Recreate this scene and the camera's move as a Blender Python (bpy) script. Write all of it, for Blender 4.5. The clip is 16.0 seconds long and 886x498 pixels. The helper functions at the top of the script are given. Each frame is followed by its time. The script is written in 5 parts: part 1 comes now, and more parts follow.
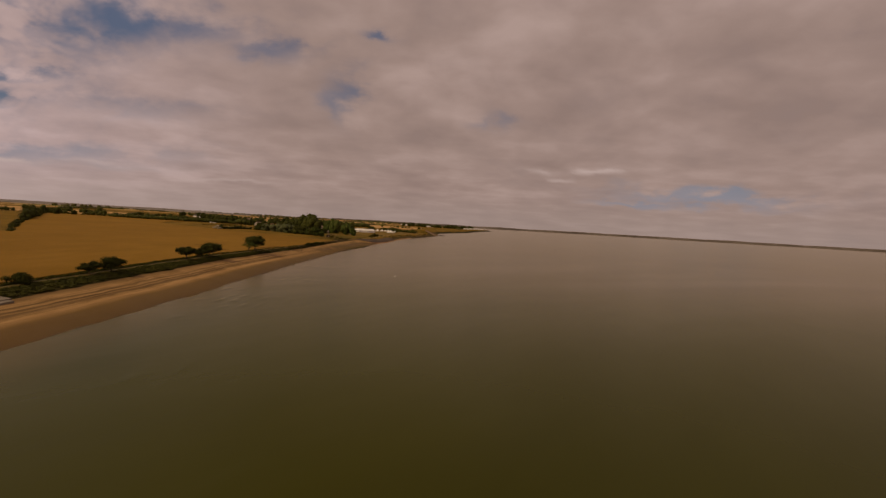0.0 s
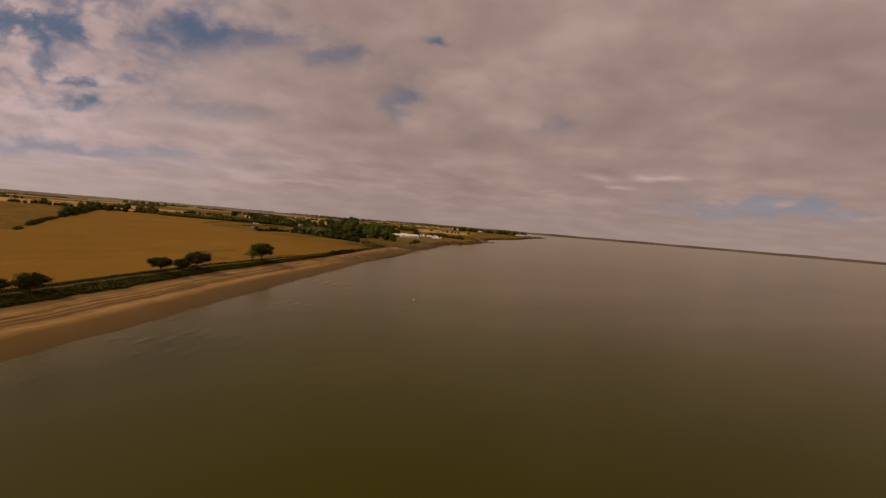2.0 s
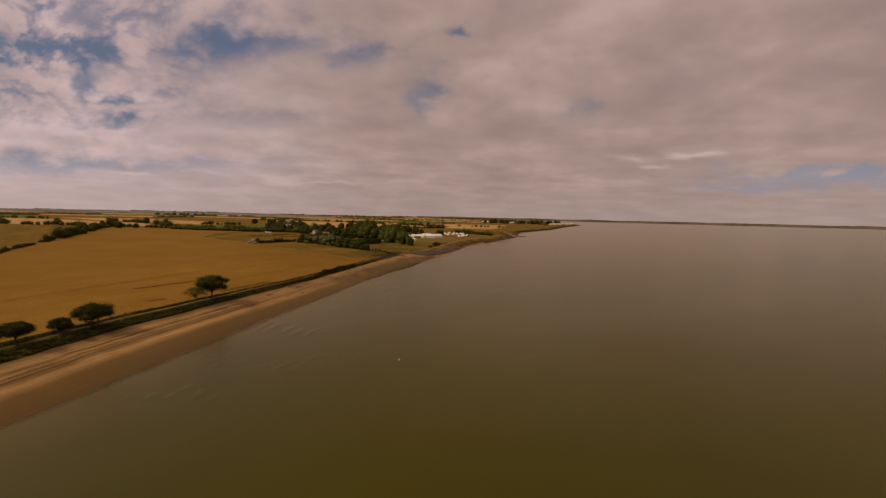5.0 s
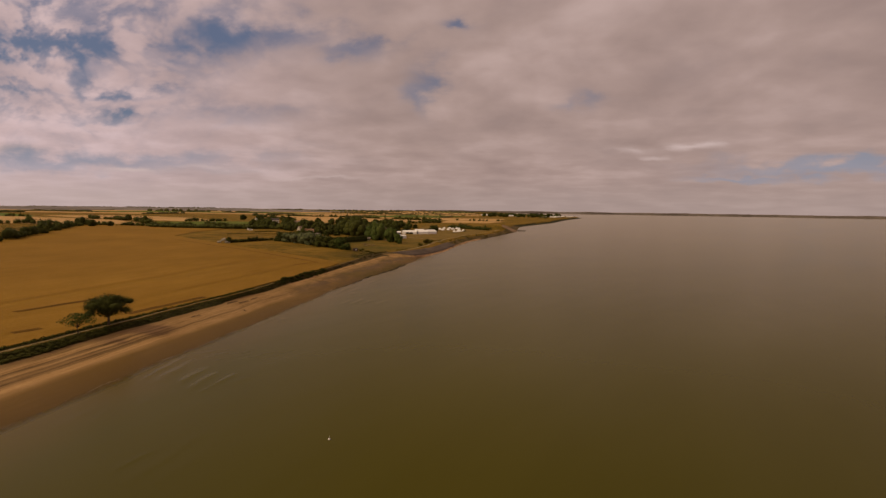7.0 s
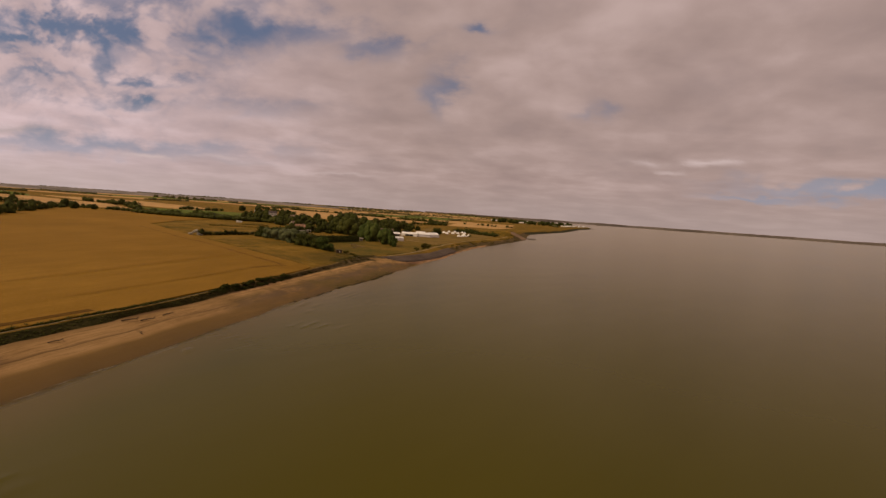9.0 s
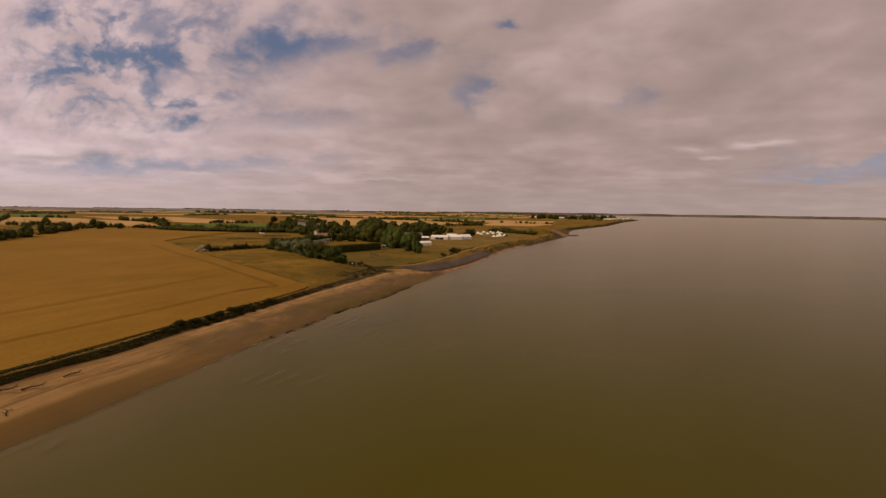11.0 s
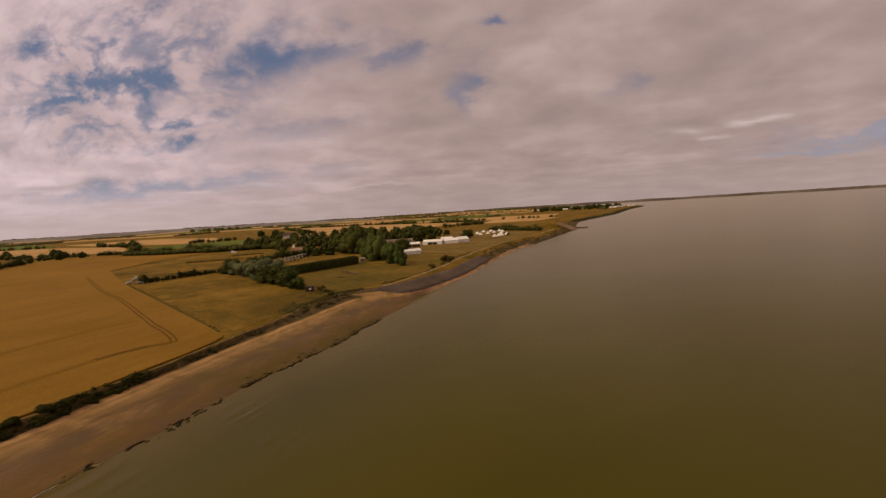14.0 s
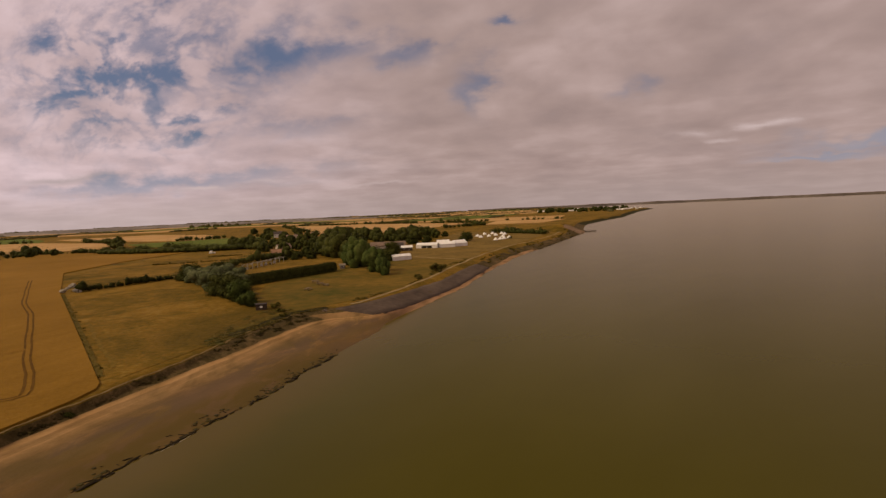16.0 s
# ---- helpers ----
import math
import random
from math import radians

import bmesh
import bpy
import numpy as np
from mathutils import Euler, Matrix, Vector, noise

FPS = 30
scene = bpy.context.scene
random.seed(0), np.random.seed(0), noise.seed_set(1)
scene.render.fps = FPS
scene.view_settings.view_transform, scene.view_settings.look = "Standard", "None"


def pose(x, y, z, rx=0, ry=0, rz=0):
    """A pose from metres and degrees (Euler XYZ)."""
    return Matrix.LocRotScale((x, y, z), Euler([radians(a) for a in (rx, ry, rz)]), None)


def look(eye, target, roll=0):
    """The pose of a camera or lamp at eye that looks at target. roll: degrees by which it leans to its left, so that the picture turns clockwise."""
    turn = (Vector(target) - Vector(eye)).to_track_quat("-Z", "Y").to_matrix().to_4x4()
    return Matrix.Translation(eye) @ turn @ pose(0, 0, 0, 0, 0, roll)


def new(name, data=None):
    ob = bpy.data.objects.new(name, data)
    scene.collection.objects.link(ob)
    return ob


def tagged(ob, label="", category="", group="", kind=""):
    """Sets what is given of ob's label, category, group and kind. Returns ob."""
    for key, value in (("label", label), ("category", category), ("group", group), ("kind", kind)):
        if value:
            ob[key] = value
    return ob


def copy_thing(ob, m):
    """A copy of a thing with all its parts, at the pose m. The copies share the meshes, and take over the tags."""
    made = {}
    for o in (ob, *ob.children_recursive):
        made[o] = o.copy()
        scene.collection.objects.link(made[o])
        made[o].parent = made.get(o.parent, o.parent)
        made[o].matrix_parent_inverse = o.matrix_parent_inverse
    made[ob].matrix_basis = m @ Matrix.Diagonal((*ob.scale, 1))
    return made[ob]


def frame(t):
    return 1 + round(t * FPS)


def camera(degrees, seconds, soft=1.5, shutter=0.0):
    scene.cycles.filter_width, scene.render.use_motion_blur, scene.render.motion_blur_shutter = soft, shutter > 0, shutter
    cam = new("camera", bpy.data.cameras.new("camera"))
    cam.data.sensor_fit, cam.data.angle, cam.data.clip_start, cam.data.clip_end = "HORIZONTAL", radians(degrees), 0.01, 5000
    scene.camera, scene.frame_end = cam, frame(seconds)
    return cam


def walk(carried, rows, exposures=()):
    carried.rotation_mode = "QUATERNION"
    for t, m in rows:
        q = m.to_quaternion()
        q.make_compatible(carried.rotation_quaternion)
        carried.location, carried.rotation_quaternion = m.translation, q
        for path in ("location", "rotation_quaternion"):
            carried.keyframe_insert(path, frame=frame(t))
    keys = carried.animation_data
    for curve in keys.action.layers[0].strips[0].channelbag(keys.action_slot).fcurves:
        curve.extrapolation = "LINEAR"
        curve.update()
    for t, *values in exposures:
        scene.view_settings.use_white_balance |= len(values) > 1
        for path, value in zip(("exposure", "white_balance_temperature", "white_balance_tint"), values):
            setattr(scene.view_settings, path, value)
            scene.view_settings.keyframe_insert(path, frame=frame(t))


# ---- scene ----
cam = camera(82.31, 16.0, soft=1.4)

# Flight path: seconds, place, then yaw to the left of +y, pitch and roll in degrees.
PATH = [
    (0.0, 0.01, 0.00, 22.31, -0.80, -2.83, 3.30),
    (0.5, 1.99, 10.48, 22.85, 2.00, -2.85, 3.31),
    (1.0, 4.02, 20.90, 23.56, 3.39, -2.78, 5.25),
    (1.5, 5.75, 31.04, 24.46, 4.26, -2.78, 5.42),
    (2.0, 7.27, 40.90, 25.58, 5.21, -2.78, 4.77),
    (2.5, 8.19, 50.45, 26.67, 5.97, -2.89, 4.03),
    (3.0, 8.73, 59.82, 27.87, 7.19, -2.99, 2.97),
    (3.5, 9.14, 69.24, 29.11, 7.48, -2.99, 2.92),
    (4.0, 9.57, 78.72, 30.39, 8.16, -3.15, 2.40),
    (6.5, 10.39, 128.09, 32.92, 8.97, -4.56, 0.67),
    (7.0, 10.52, 138.53, 33.00, 8.94, -4.56, 0.76),
    (7.5, 10.52, 149.18, 32.92, 9.08, -4.53, 0.77),
    (8.0, 10.58, 160.22, 32.82, 9.66, -4.45, 1.83),
    (8.5, 10.42, 171.50, 32.63, 9.60, -4.47, 2.47),
    (9.0, 10.25, 182.87, 32.56, 9.92, -4.30, 3.98),
    (9.5, 10.12, 194.35, 32.68, 10.59, -4.29, 3.68),
    (12.0, 7.49, 242.58, 32.56, 16.27, -4.47, -0.29),
    (12.5, 6.32, 252.46, 32.39, 16.41, -4.40, -0.30),
    (13.0, 5.33, 262.48, 32.31, 16.14, -4.31, -1.40),
    (13.5, 4.27, 272.54, 32.38, 15.91, -4.32, -2.08),
    (14.0, 2.97, 282.23, 32.37, 15.00, -4.39, -3.57),
    (14.5, 1.89, 291.74, 32.33, 15.12, -4.48, -3.78),
    (15.0, 0.88, 300.96, 32.57, 14.95, -4.50, -4.27),
    (15.5, 0.24, 310.22, 32.67, 14.86, -4.55, -4.63),
    (16.0, -0.00, 319.80, 32.97, 15.49, -4.45, -2.67),
]


def flight(x, y, z, yaw, pitch, roll):
    a, b = radians(yaw), radians(pitch)
    ahead = Vector((-math.sin(a) * math.cos(b), math.cos(a) * math.cos(b), math.sin(b)))
    return look((x, y, z), Vector((x, y, z)) + ahead, roll)


EXPOSURES = [(0.0, -0.27, 6880, 10), (1.5, -0.25, 6850, 10), (3.5, -0.17, 6800, 10), (7.0, 0.01, 6630, 10), (12.5, 0.07, 6520, 10), (16.0, 0.05, 6500, 10)]
walk(cam, [(row[0], flight(*row[1:])) for row in PATH], EXPOSURES)

# ---- world and sun ----
SUN_DIR = Vector((-0.62, -0.42, 0.66)).normalized()  # towards the sun
sun = new("sun", bpy.data.lights.new("sun", "SUN"))
sun.data.energy, sun.data.angle, sun.data.color = 2.0, radians(11), (1.0, 0.78, 0.46)
sun.matrix_world = look(SUN_DIR * 100, (0, 0, 0))

world = bpy.data.worlds.new("sky")
scene.world = world
world.use_nodes = True


class Tree:
    """Small helper to wire shader nodes."""

    def __init__(self, tree):
        self.tree = tree
        tree.nodes.clear()

    def node(self, kind, **inputs):
        n = self.tree.nodes.new(kind)
        for key, value in inputs.items():
            socket = n.inputs[int(key[1:])] if key[1:].isdigit() else n.inputs[key.replace("_", " ")]
            if isinstance(value, bpy.types.NodeSocket):
                self.tree.links.new(value, socket)
            else:
                socket.default_value = value
        return n

    def math(self, op, a, b=0.0, c=0.0):
        n = self.node("ShaderNodeMath", i0=a, i1=b, i2=c)
        n.operation = op
        return n.outputs[0]

    def vec(self, op, a, b=(0, 0, 0)):
        n = self.node("ShaderNodeVectorMath", i0=a, i1=b)
        n.operation = op
        return n.outputs[0]

    def mix(self, f, a, b):
        n = self.node("ShaderNodeMix", i0=f, i6=a, i7=b)
        n.data_type = "RGBA"
        return n.outputs[2]

    def ramp(self, f, *stops):
        n = self.node("ShaderNodeValToRGB", Fac=f)
        e = n.color_ramp.elements
        while len(e) < len(stops):
            e.new(0.5)
        for el, (pos, col) in zip(e, stops):
            el.position = pos
            el.color = (*col, 1) if len(col) == 3 else col
        return n.outputs[0]

    def noise(self, vec, scale, detail=4.0, rough=0.55, dist=0.0):
        return self.node("ShaderNodeTexNoise", Vector=vec, Scale=scale, Detail=detail, Roughness=rough, Distortion=dist).outputs[0]

    def step(self, x, lo, hi):
        n = self.node("ShaderNodeMapRange", Value=x, From_Min=lo, From_Max=hi)
        n.interpolation_type = "SMOOTHSTEP"
        return n.outputs[0]


def build_sky():
    t = Tree(world.node_tree)
    sky = t.node("ShaderNodeTexSky")
    sky.sky_type, sky.sun_disc = "NISHITA", False
    sky.sun_elevation, sky.sun_rotation = math.asin(SUN_DIR.z), math.atan2(SUN_DIR.x, SUN_DIR.y)
    sky.air_density, sky.dust_density = 1.0, 1.5
    d = t.node("ShaderNodeTexCoord").outputs["Generated"]
    s = t.node("ShaderNodeSeparateXYZ", i0=d)
    up = t.math("MAXIMUM", s.outputs[2], 0.0)
    # a cloud layer, seen in perspective, drawn out into streaks near the horizon
    def deck(rise, swirl):
        k = t.math("DIVIDE", 1.0, t.math("ADD", up, rise))
        flat = t.node("ShaderNodeCombineXYZ", X=t.math("MULTIPLY", s.outputs[0], k), Y=t.math("MULTIPLY", s.outputs[1], k)).outputs[0]
        warp = t.node("ShaderNodeTexNoise", Vector=flat, Scale=1.6, Detail=4.0).outputs[1]
        return t.vec("ADD", flat, t.vec("MULTIPLY", t.vec("SUBTRACT", warp, (0.5, 0.5, 0.5)), (swirl, swirl, 0)))

    high, low_deck = deck(0.27, 0.2), deck(0.10, 0.12)
    big = t.noise(high, 0.95, 4.0, 0.5)
    fine = t.noise(high, 3.8, 5.0, 0.52)
    streak = t.noise(low_deck, 1.5, 5.0, 0.55)
    ahead = t.math("MAXIMUM", s.outputs[1], 0.05)
    u0, v0 = t.math("DIVIDE", s.outputs[0], ahead), t.math("DIVIDE", s.outputs[2], ahead)
    flat = t.node("ShaderNodeCombineXYZ", X=u0, Y=t.math("MULTIPLY", v0, 1.7)).outputs[0]
    puff = t.noise(flat, 8.0, 5.0, 0.56, 0.1)
    wob = t.math("SUBTRACT", t.math("ADD", t.math("MULTIPLY", fine, 0.45), t.math("MULTIPLY", puff, 0.55)), 0.5)
    u = t.math("ADD", u0, t.math("MULTIPLY", wob, 0.34))
    v = t.math("ADD", v0, t.math("MULTIPLY", wob, 0.17))

    def blob(x, y, cu, cv, w, h, a):
        e = t.math("ADD", t.math("POWER", t.math("ABSOLUTE", t.math("DIVIDE", t.math("SUBTRACT", x, cu), w)), 2.0),
                   t.math("POWER", t.math("ABSOLUTE", t.math("DIVIDE", t.math("SUBTRACT", y, cv), h)), 2.0))
        return t.math("MULTIPLY", t.math("POWER", 2.718, t.math("MULTIPLY", e, -1.0)), a)

    gap = None
    for row in GAPS:
        g = blob(u, v, *row)
        gap = g if gap is None else t.math("MAXIMUM", gap, g)
    # a broken field of small cloudlets with thin blue between them
    broken = blob(u0, v0, -1.06, 0.36, 0.42, 0.21, 1.0)
    cells = t.math("ABSOLUTE", t.math("SUBTRACT", t.noise(flat, 4.6, 4.0, 0.62, 0.3), 0.5))
    lattice = t.math("MULTIPLY", t.math("ADD", t.step(cells, 0.10, 0.0), t.math("MULTIPLY", t.step(t.noise(flat, 9.0, 4.0, 0.6, 0.15), 0.44, 0.64), 0.8)), broken)
    ragged = t.math("MULTIPLY", t.math("ADD", t.math("MULTIPLY", t.math("SUBTRACT", 0.5, puff), 0.9), t.math("MULTIPLY", t.math("SUBTRACT", 0.5, fine), 0.5)),
                    t.math("ADD", 0.55, t.math("MULTIPLY", broken, 1.1)))
    open_sky = t.math("ADD", t.math("ADD", gap, t.math("MULTIPLY", lattice, 0.62)), ragged)
    open_sky = t.math("MULTIPLY", t.step(open_sky, -0.05, 1.32), 0.94)
    soft = t.math("ADD", t.math("MULTIPLY", big, 0.62), t.math("MULTIPLY", fine, 0.45))
    lines = t.math("ADD", t.math("MULTIPLY", soft, 0.5), t.math("MULTIPLY", streak, 0.53))
    near_rim = t.math("MULTIPLY", t.step(v0, 0.30, 0.09), 0.8)
    soft = t.math("ADD", t.math("MULTIPLY", soft, t.math("SUBTRACT", 1.0, near_rim)), t.math("MULTIPLY", lines, near_rim))
    shade = t.math("ADD", soft, t.math("MULTIPLY", t.math("SUBTRACT", puff, 0.5), t.math("ADD", 0.10, t.math("MULTIPLY", broken, 0.24))))
    cloud = t.ramp(shade, (0.40, (3.28, 2.34, 2.12)), (0.53, (3.88, 2.79, 2.53)), (0.68, (4.85, 3.57, 3.30)))
    cloud = t.mix(t.step(u0, -0.2, -1.0), cloud, t.vec("MULTIPLY", cloud, (1.45, 1.50, 1.66)))
    v1 = t.math("ADD", v0, t.math("MULTIPLY", wob, 0.05))
    for row in SHADES:
        cloud = t.mix(blob(u, v1, *row), cloud, (3.7, 3.0, 2.9, 1))
    for row in PUFFS:
        g = blob(u, v1, *row)
        cloud = t.mix(g, cloud, (6.0, 4.7, 4.5, 1))
        open_sky = t.math("MULTIPLY", open_sky, t.math("SUBTRACT", 1.0, g))
    low = t.step(up, 0.075, 0.0)
    cloud = t.mix(t.math("MULTIPLY", low, 0.65), cloud, t.mix(t.step(u0, -0.2, -1.0), (3.75, 2.88, 2.65, 1), (4.6, 3.6, 3.35, 1)))
    blue = t.mix(0.45, t.vec("MULTIPLY", sky.outputs[0], (0.45, 0.45, 0.45)), (1.10, 1.52, 2.85, 1))
    blue = t.mix(t.step(v0, 0.22, 0.06), blue, (2.55, 2.74, 3.5, 1))
    col = t.mix(open_sky, cloud, blue)
    bg = t.node("ShaderNodeBackground", Color=col, Strength=0.1)
    t.node("ShaderNodeOutputWorld", Surface=bg.outputs[0])


# in the sky: slope across, slope up, half width, half height, strength
PUFFS = [(-0.855, 0.075, 0.075, 0.006, 0.8), (-0.674, 0.083, 0.07, 0.004, 0.5), (-0.42, 0.060, 0.09, 0.003, 0.4), (0.311, 0.122, 0.034, 0.006, 0.75), (0.195, 0.112, 0.05, 0.005, 0.5), (0.253, 0.100, 0.03, 0.004, 0.5)]
SHADES = [(-1.26, 0.122, 0.15, 0.010, 0.7), (-0.62, 0.074, 0.10, 0.005, 0.35)]
GAPS = [
    (-0.635, 0.347, 0.115, 0.042, 1.15), (-0.50, 0.348, 0.13, 0.028, 0.8), (-0.345, 0.315, 0.085, 0.022, 0.75), (-0.615, 0.405, 0.06, 0.028, 0.35), (-0.200, 0.235, 0.042, 0.050, 0.75),
    (-0.144, 0.350, 0.028, 0.014, 0.95), (0.103, 0.203, 0.04, 0.018, 0.5), (-1.07, 0.350, 0.14, 0.026, 0.65), (-0.92, 0.331, 0.065, 0.026, 0.7), (-1.20, 0.315, 0.13, 0.018, 0.7),
    (-0.855, 0.240, 0.095, 0.012, 0.75), (-0.882, 0.190, 0.075, 0.011, 0.8), (-1.32, 0.455, 0.07, 0.022, 0.5), (-0.96, 0.43, 0.13, 0.05, 0.4), (-0.98, 0.092, 0.42, 0.022, 0.8),
    (0.54, 0.080, 0.20, 0.015, 0.95), (0.40, 0.064, 0.10, 0.010, 0.9), (-0.60, 0.189, 0.16, 0.022, 0.42),
]
build_sky()


# ---- materials ----
def surface(name, build, rough=0.9, spec=0.05):
    m = bpy.data.materials.new(name)
    m.use_nodes = True
    t = Tree(m.node_tree)
    pos = t.node("ShaderNodeNewGeometry").outputs["Position"]
    p = t.node("ShaderNodeBsdfPrincipled", Roughness=rough)
    p.inputs["Specular IOR Level"].default_value = spec
    t.node("ShaderNodeOutputMaterial", Surface=p.outputs[0])
    build(t, pos, p)
    return m


def link(t, value, socket):
    t.tree.links.new(value, socket)


def bump(t, height, p, strength, distance):
    b = t.node("ShaderNodeBump", Strength=strength, Distance=distance, Height=height)
    link(t, b.outputs[0], p.inputs["Normal"])


def mottled(dark, mid, light, scale, fine=6.0, stretch=(1, 1, 1), relief=0.0, rnd=0.0):
    """Colour in three tones by coarse and fine noise."""

    def build(t, pos, p):
        v = t.vec("MULTIPLY", pos, stretch)
        a = t.noise(v, scale, 5.0, 0.6)
        b = t.noise(v, scale * fine, 4.0, 0.6)
        f = t.math("ADD", t.math("MULTIPLY", a, 0.6), t.math("MULTIPLY", b, 0.4))
        if rnd:
            o = t.node("ShaderNodeObjectInfo").outputs["Random"]
            i = t.node("ShaderNodeNewGeometry").outputs["Random Per Island"]
            f = t.math("ADD", f, t.math("MULTIPLY", t.math("SUBTRACT", t.math("ADD", o, i), 1.0), rnd))
        link(t, t.ramp(f, (0.34, dark), (0.5, mid), (0.66, light)), p.inputs["Base Color"])
        if relief:
            bump(t, b, p, 0.6, relief)

    return build


def wheat_look(t, pos, p):
    v = t.vec("MULTIPLY", pos, (1.0, 0.18, 1.0))
    a = t.noise(pos, 0.012, 4.0, 0.6)
    s = t.noise(v, 0.25, 4.0, 0.6)
    b = t.noise(pos, 1.4, 5.0, 0.65)
    f = t.math("ADD", t.math("ADD", t.math("MULTIPLY", a, 0.4), t.math("MULTIPLY", s, 0.25)), t.math("MULTIPLY", b, 0.35))
    link(t, t.ramp(f, (0.36, (0.165, 0.089, 0.009)), (0.5, (0.214, 0.116, 0.014)), (0.64, (0.270, 0.151, 0.022))), p.inputs["Base Color"])
    bump(t, b, p, 0.7, 0.25)


def meadow_look(t, pos, p):
    """Rough grass: golden where it is dry, olive in drifts, with small tufts over all."""
    a = t.noise(pos, 0.035, 4.0, 0.6, 0.8)
    b = t.noise(pos, 0.16, 5.0, 0.66, 0.5)
    c = t.noise(pos, 0.9, 5.0, 0.7)
    f = t.math("ADD", t.math("ADD", t.math("MULTIPLY", a, 0.42), t.math("MULTIPLY", b, 0.30)), t.math("MULTIPLY", c, 0.28))
    col = t.ramp(f, (0.38, (0.060, 0.044, 0.005)), (0.46, (0.122, 0.079, 0.009)), (0.53, (0.180, 0.105, 0.013)), (0.62, (0.250, 0.144, 0.022)))
    tuft = t.math("MULTIPLY", t.step(t.noise(pos, 0.45, 3.0, 0.6, 0.4), 0.54, 0.64), t.step(a, 0.40, 0.56))
    col = t.mix(t.math("MULTIPLY", tuft, 0.45), col, (0.235, 0.160, 0.034, 1))
    xyz = t.node("ShaderNodeSeparateXYZ", i0=pos)
    rank = t.math("ADD", xyz.outputs[0], t.math("MULTIPLY", t.math("SUBTRACT", b, 0.5), 34.0))
    rank = t.math("MULTIPLY", t.step(rank, -118.0, -84.0), t.math("MULTIPLY", t.step(xyz.outputs[1], 402.0, 424.0), t.step(xyz.outputs[1], 466.0, 458.0)))
    col = t.mix(t.math("MULTIPLY", rank, 0.85), col, t.ramp(c, (0.35, (0.058, 0.041, 0.006)), (0.65, (0.110, 0.074, 0.012))))
    link(t, col, p.inputs["Base Color"])
    bump(t, t.math("ADD", b, c), p, 0.8, 0.5)


def beach_look(t, pos, p):
    uv = t.node("ShaderNodeUVMap").outputs[0]
    across = t.node("ShaderNodeSeparateXYZ", i0=uv).outputs[0]
    north = t.node("ShaderNodeSeparateXYZ", i0=pos).outputs[1]
    southern = t.step(north, 345.0, 285.0)
    far_south = t.step(north, 262.0, 236.0)
    long_v = t.vec("MULTIPLY", pos, (1.0, 0.10, 1.0))
    slow = t.math("SUBTRACT", t.noise(t.vec("MULTIPLY", pos, (0.3, 1.0, 1.0)), 0.035, 3.0, 0.55), 0.5)
    quick = t.math("SUBTRACT", t.noise(long_v, 0.7, 4.0, 0.6), 0.5)
    x = t.math("ADD", across, t.math("ADD", t.math("MULTIPLY", slow, 0.055), t.math("MULTIPLY", quick, 0.035)))
    a = t.noise(pos, 0.10, 5.0, 0.62)
    b = t.noise(long_v, 0.9, 4.0, 0.6)
    c = t.noise(pos, 2.5, 4.0, 0.65)
    f = t.math("ADD", t.math("ADD", t.math("MULTIPLY", a, 0.40), t.math("MULTIPLY", b, 0.35)), t.math("MULTIPLY", c, 0.25))
    dry = t.ramp(f, (0.34, (0.205, 0.122, 0.046)), (0.5, (0.268, 0.163, 0.066)), (0.68, (0.34, 0.216, 0.096)))
    wet = t.ramp(f, (0.30, (0.118, 0.068, 0.013)), (0.70, (0.155, 0.091, 0.019)))
    # ridges and strand lines left by the tide
    def g(v):
        return (v, v, v)
    ridge = t.ramp(x, (0.0, g(0.66)), (0.06, g(0.76)), (0.09, g(1.08)), (0.155, g(1.24)), (0.19, g(1.20)), (0.205, g(0.50)), (0.235, g(0.60)), (0.25, g(1.16)), (0.285, g(1.20)), (0.30, g(0.48)), (0.33, g(0.62)), (0.345, g(1.08)), (0.365, g(0.55)),
                   (0.42, g(0.66)), (0.435, g(1.26)), (0.50, g(1.42)), (0.545, g(1.05)))
    plain = t.ramp(x, (0.0, g(0.78)), (0.08, g(1.0)), (0.20, g(1.12)), (0.33, g(1.04)), (0.345, g(0.72)), (0.375, g(0.78)), (0.385, g(1.06)), (0.50, g(1.05)))
    broad = t.ramp(x, (0.0, g(0.90)), (0.05, g(1.08)), (0.15, g(1.12)), (0.26, g(0.96)), (0.40, g(0.74)), (0.56, g(0.74)), (0.75, g(0.62)), (1.0, g(0.56)))
    northern = t.math("MULTIPLY", t.step(north, 455.0, 480.0), t.step(north, 900.0, 760.0))
    broad = t.mix(northern, broad, (1.12, 1.10, 1.30, 1))
    drift = t.noise(t.vec("MULTIPLY", pos, (1.0, 0.45, 1.0)), 0.13, 5.0, 0.62, 0.7)
    broad = t.vec("MULTIPLY", broad, t.ramp(drift, (0.36, (0.66, 0.68, 0.66)), (0.50, (0.98, 0.98, 0.98)), (0.64, (1.22, 1.18, 1.24))))
    broad = t.vec("MULTIPLY", broad, t.ramp(x, (0.0, g(1.0)), (0.035, g(1.25)), (0.07, g(1.25)), (0.095, g(0.86)), (0.15, g(0.94)), (0.165, g(1.12)), (0.19, g(0.98))))
    plain = t.mix(southern, broad, plain)
    mottle = t.step(t.noise(long_v, 0.22, 3.0, 0.55), 0.40, 0.56)
    lines = t.mix(t.math("MULTIPLY", far_south, t.math("ADD", 0.65, t.math("MULTIPLY", mottle, 0.35))), plain, ridge)
    dry = t.vec("MULTIPLY", dry, lines)
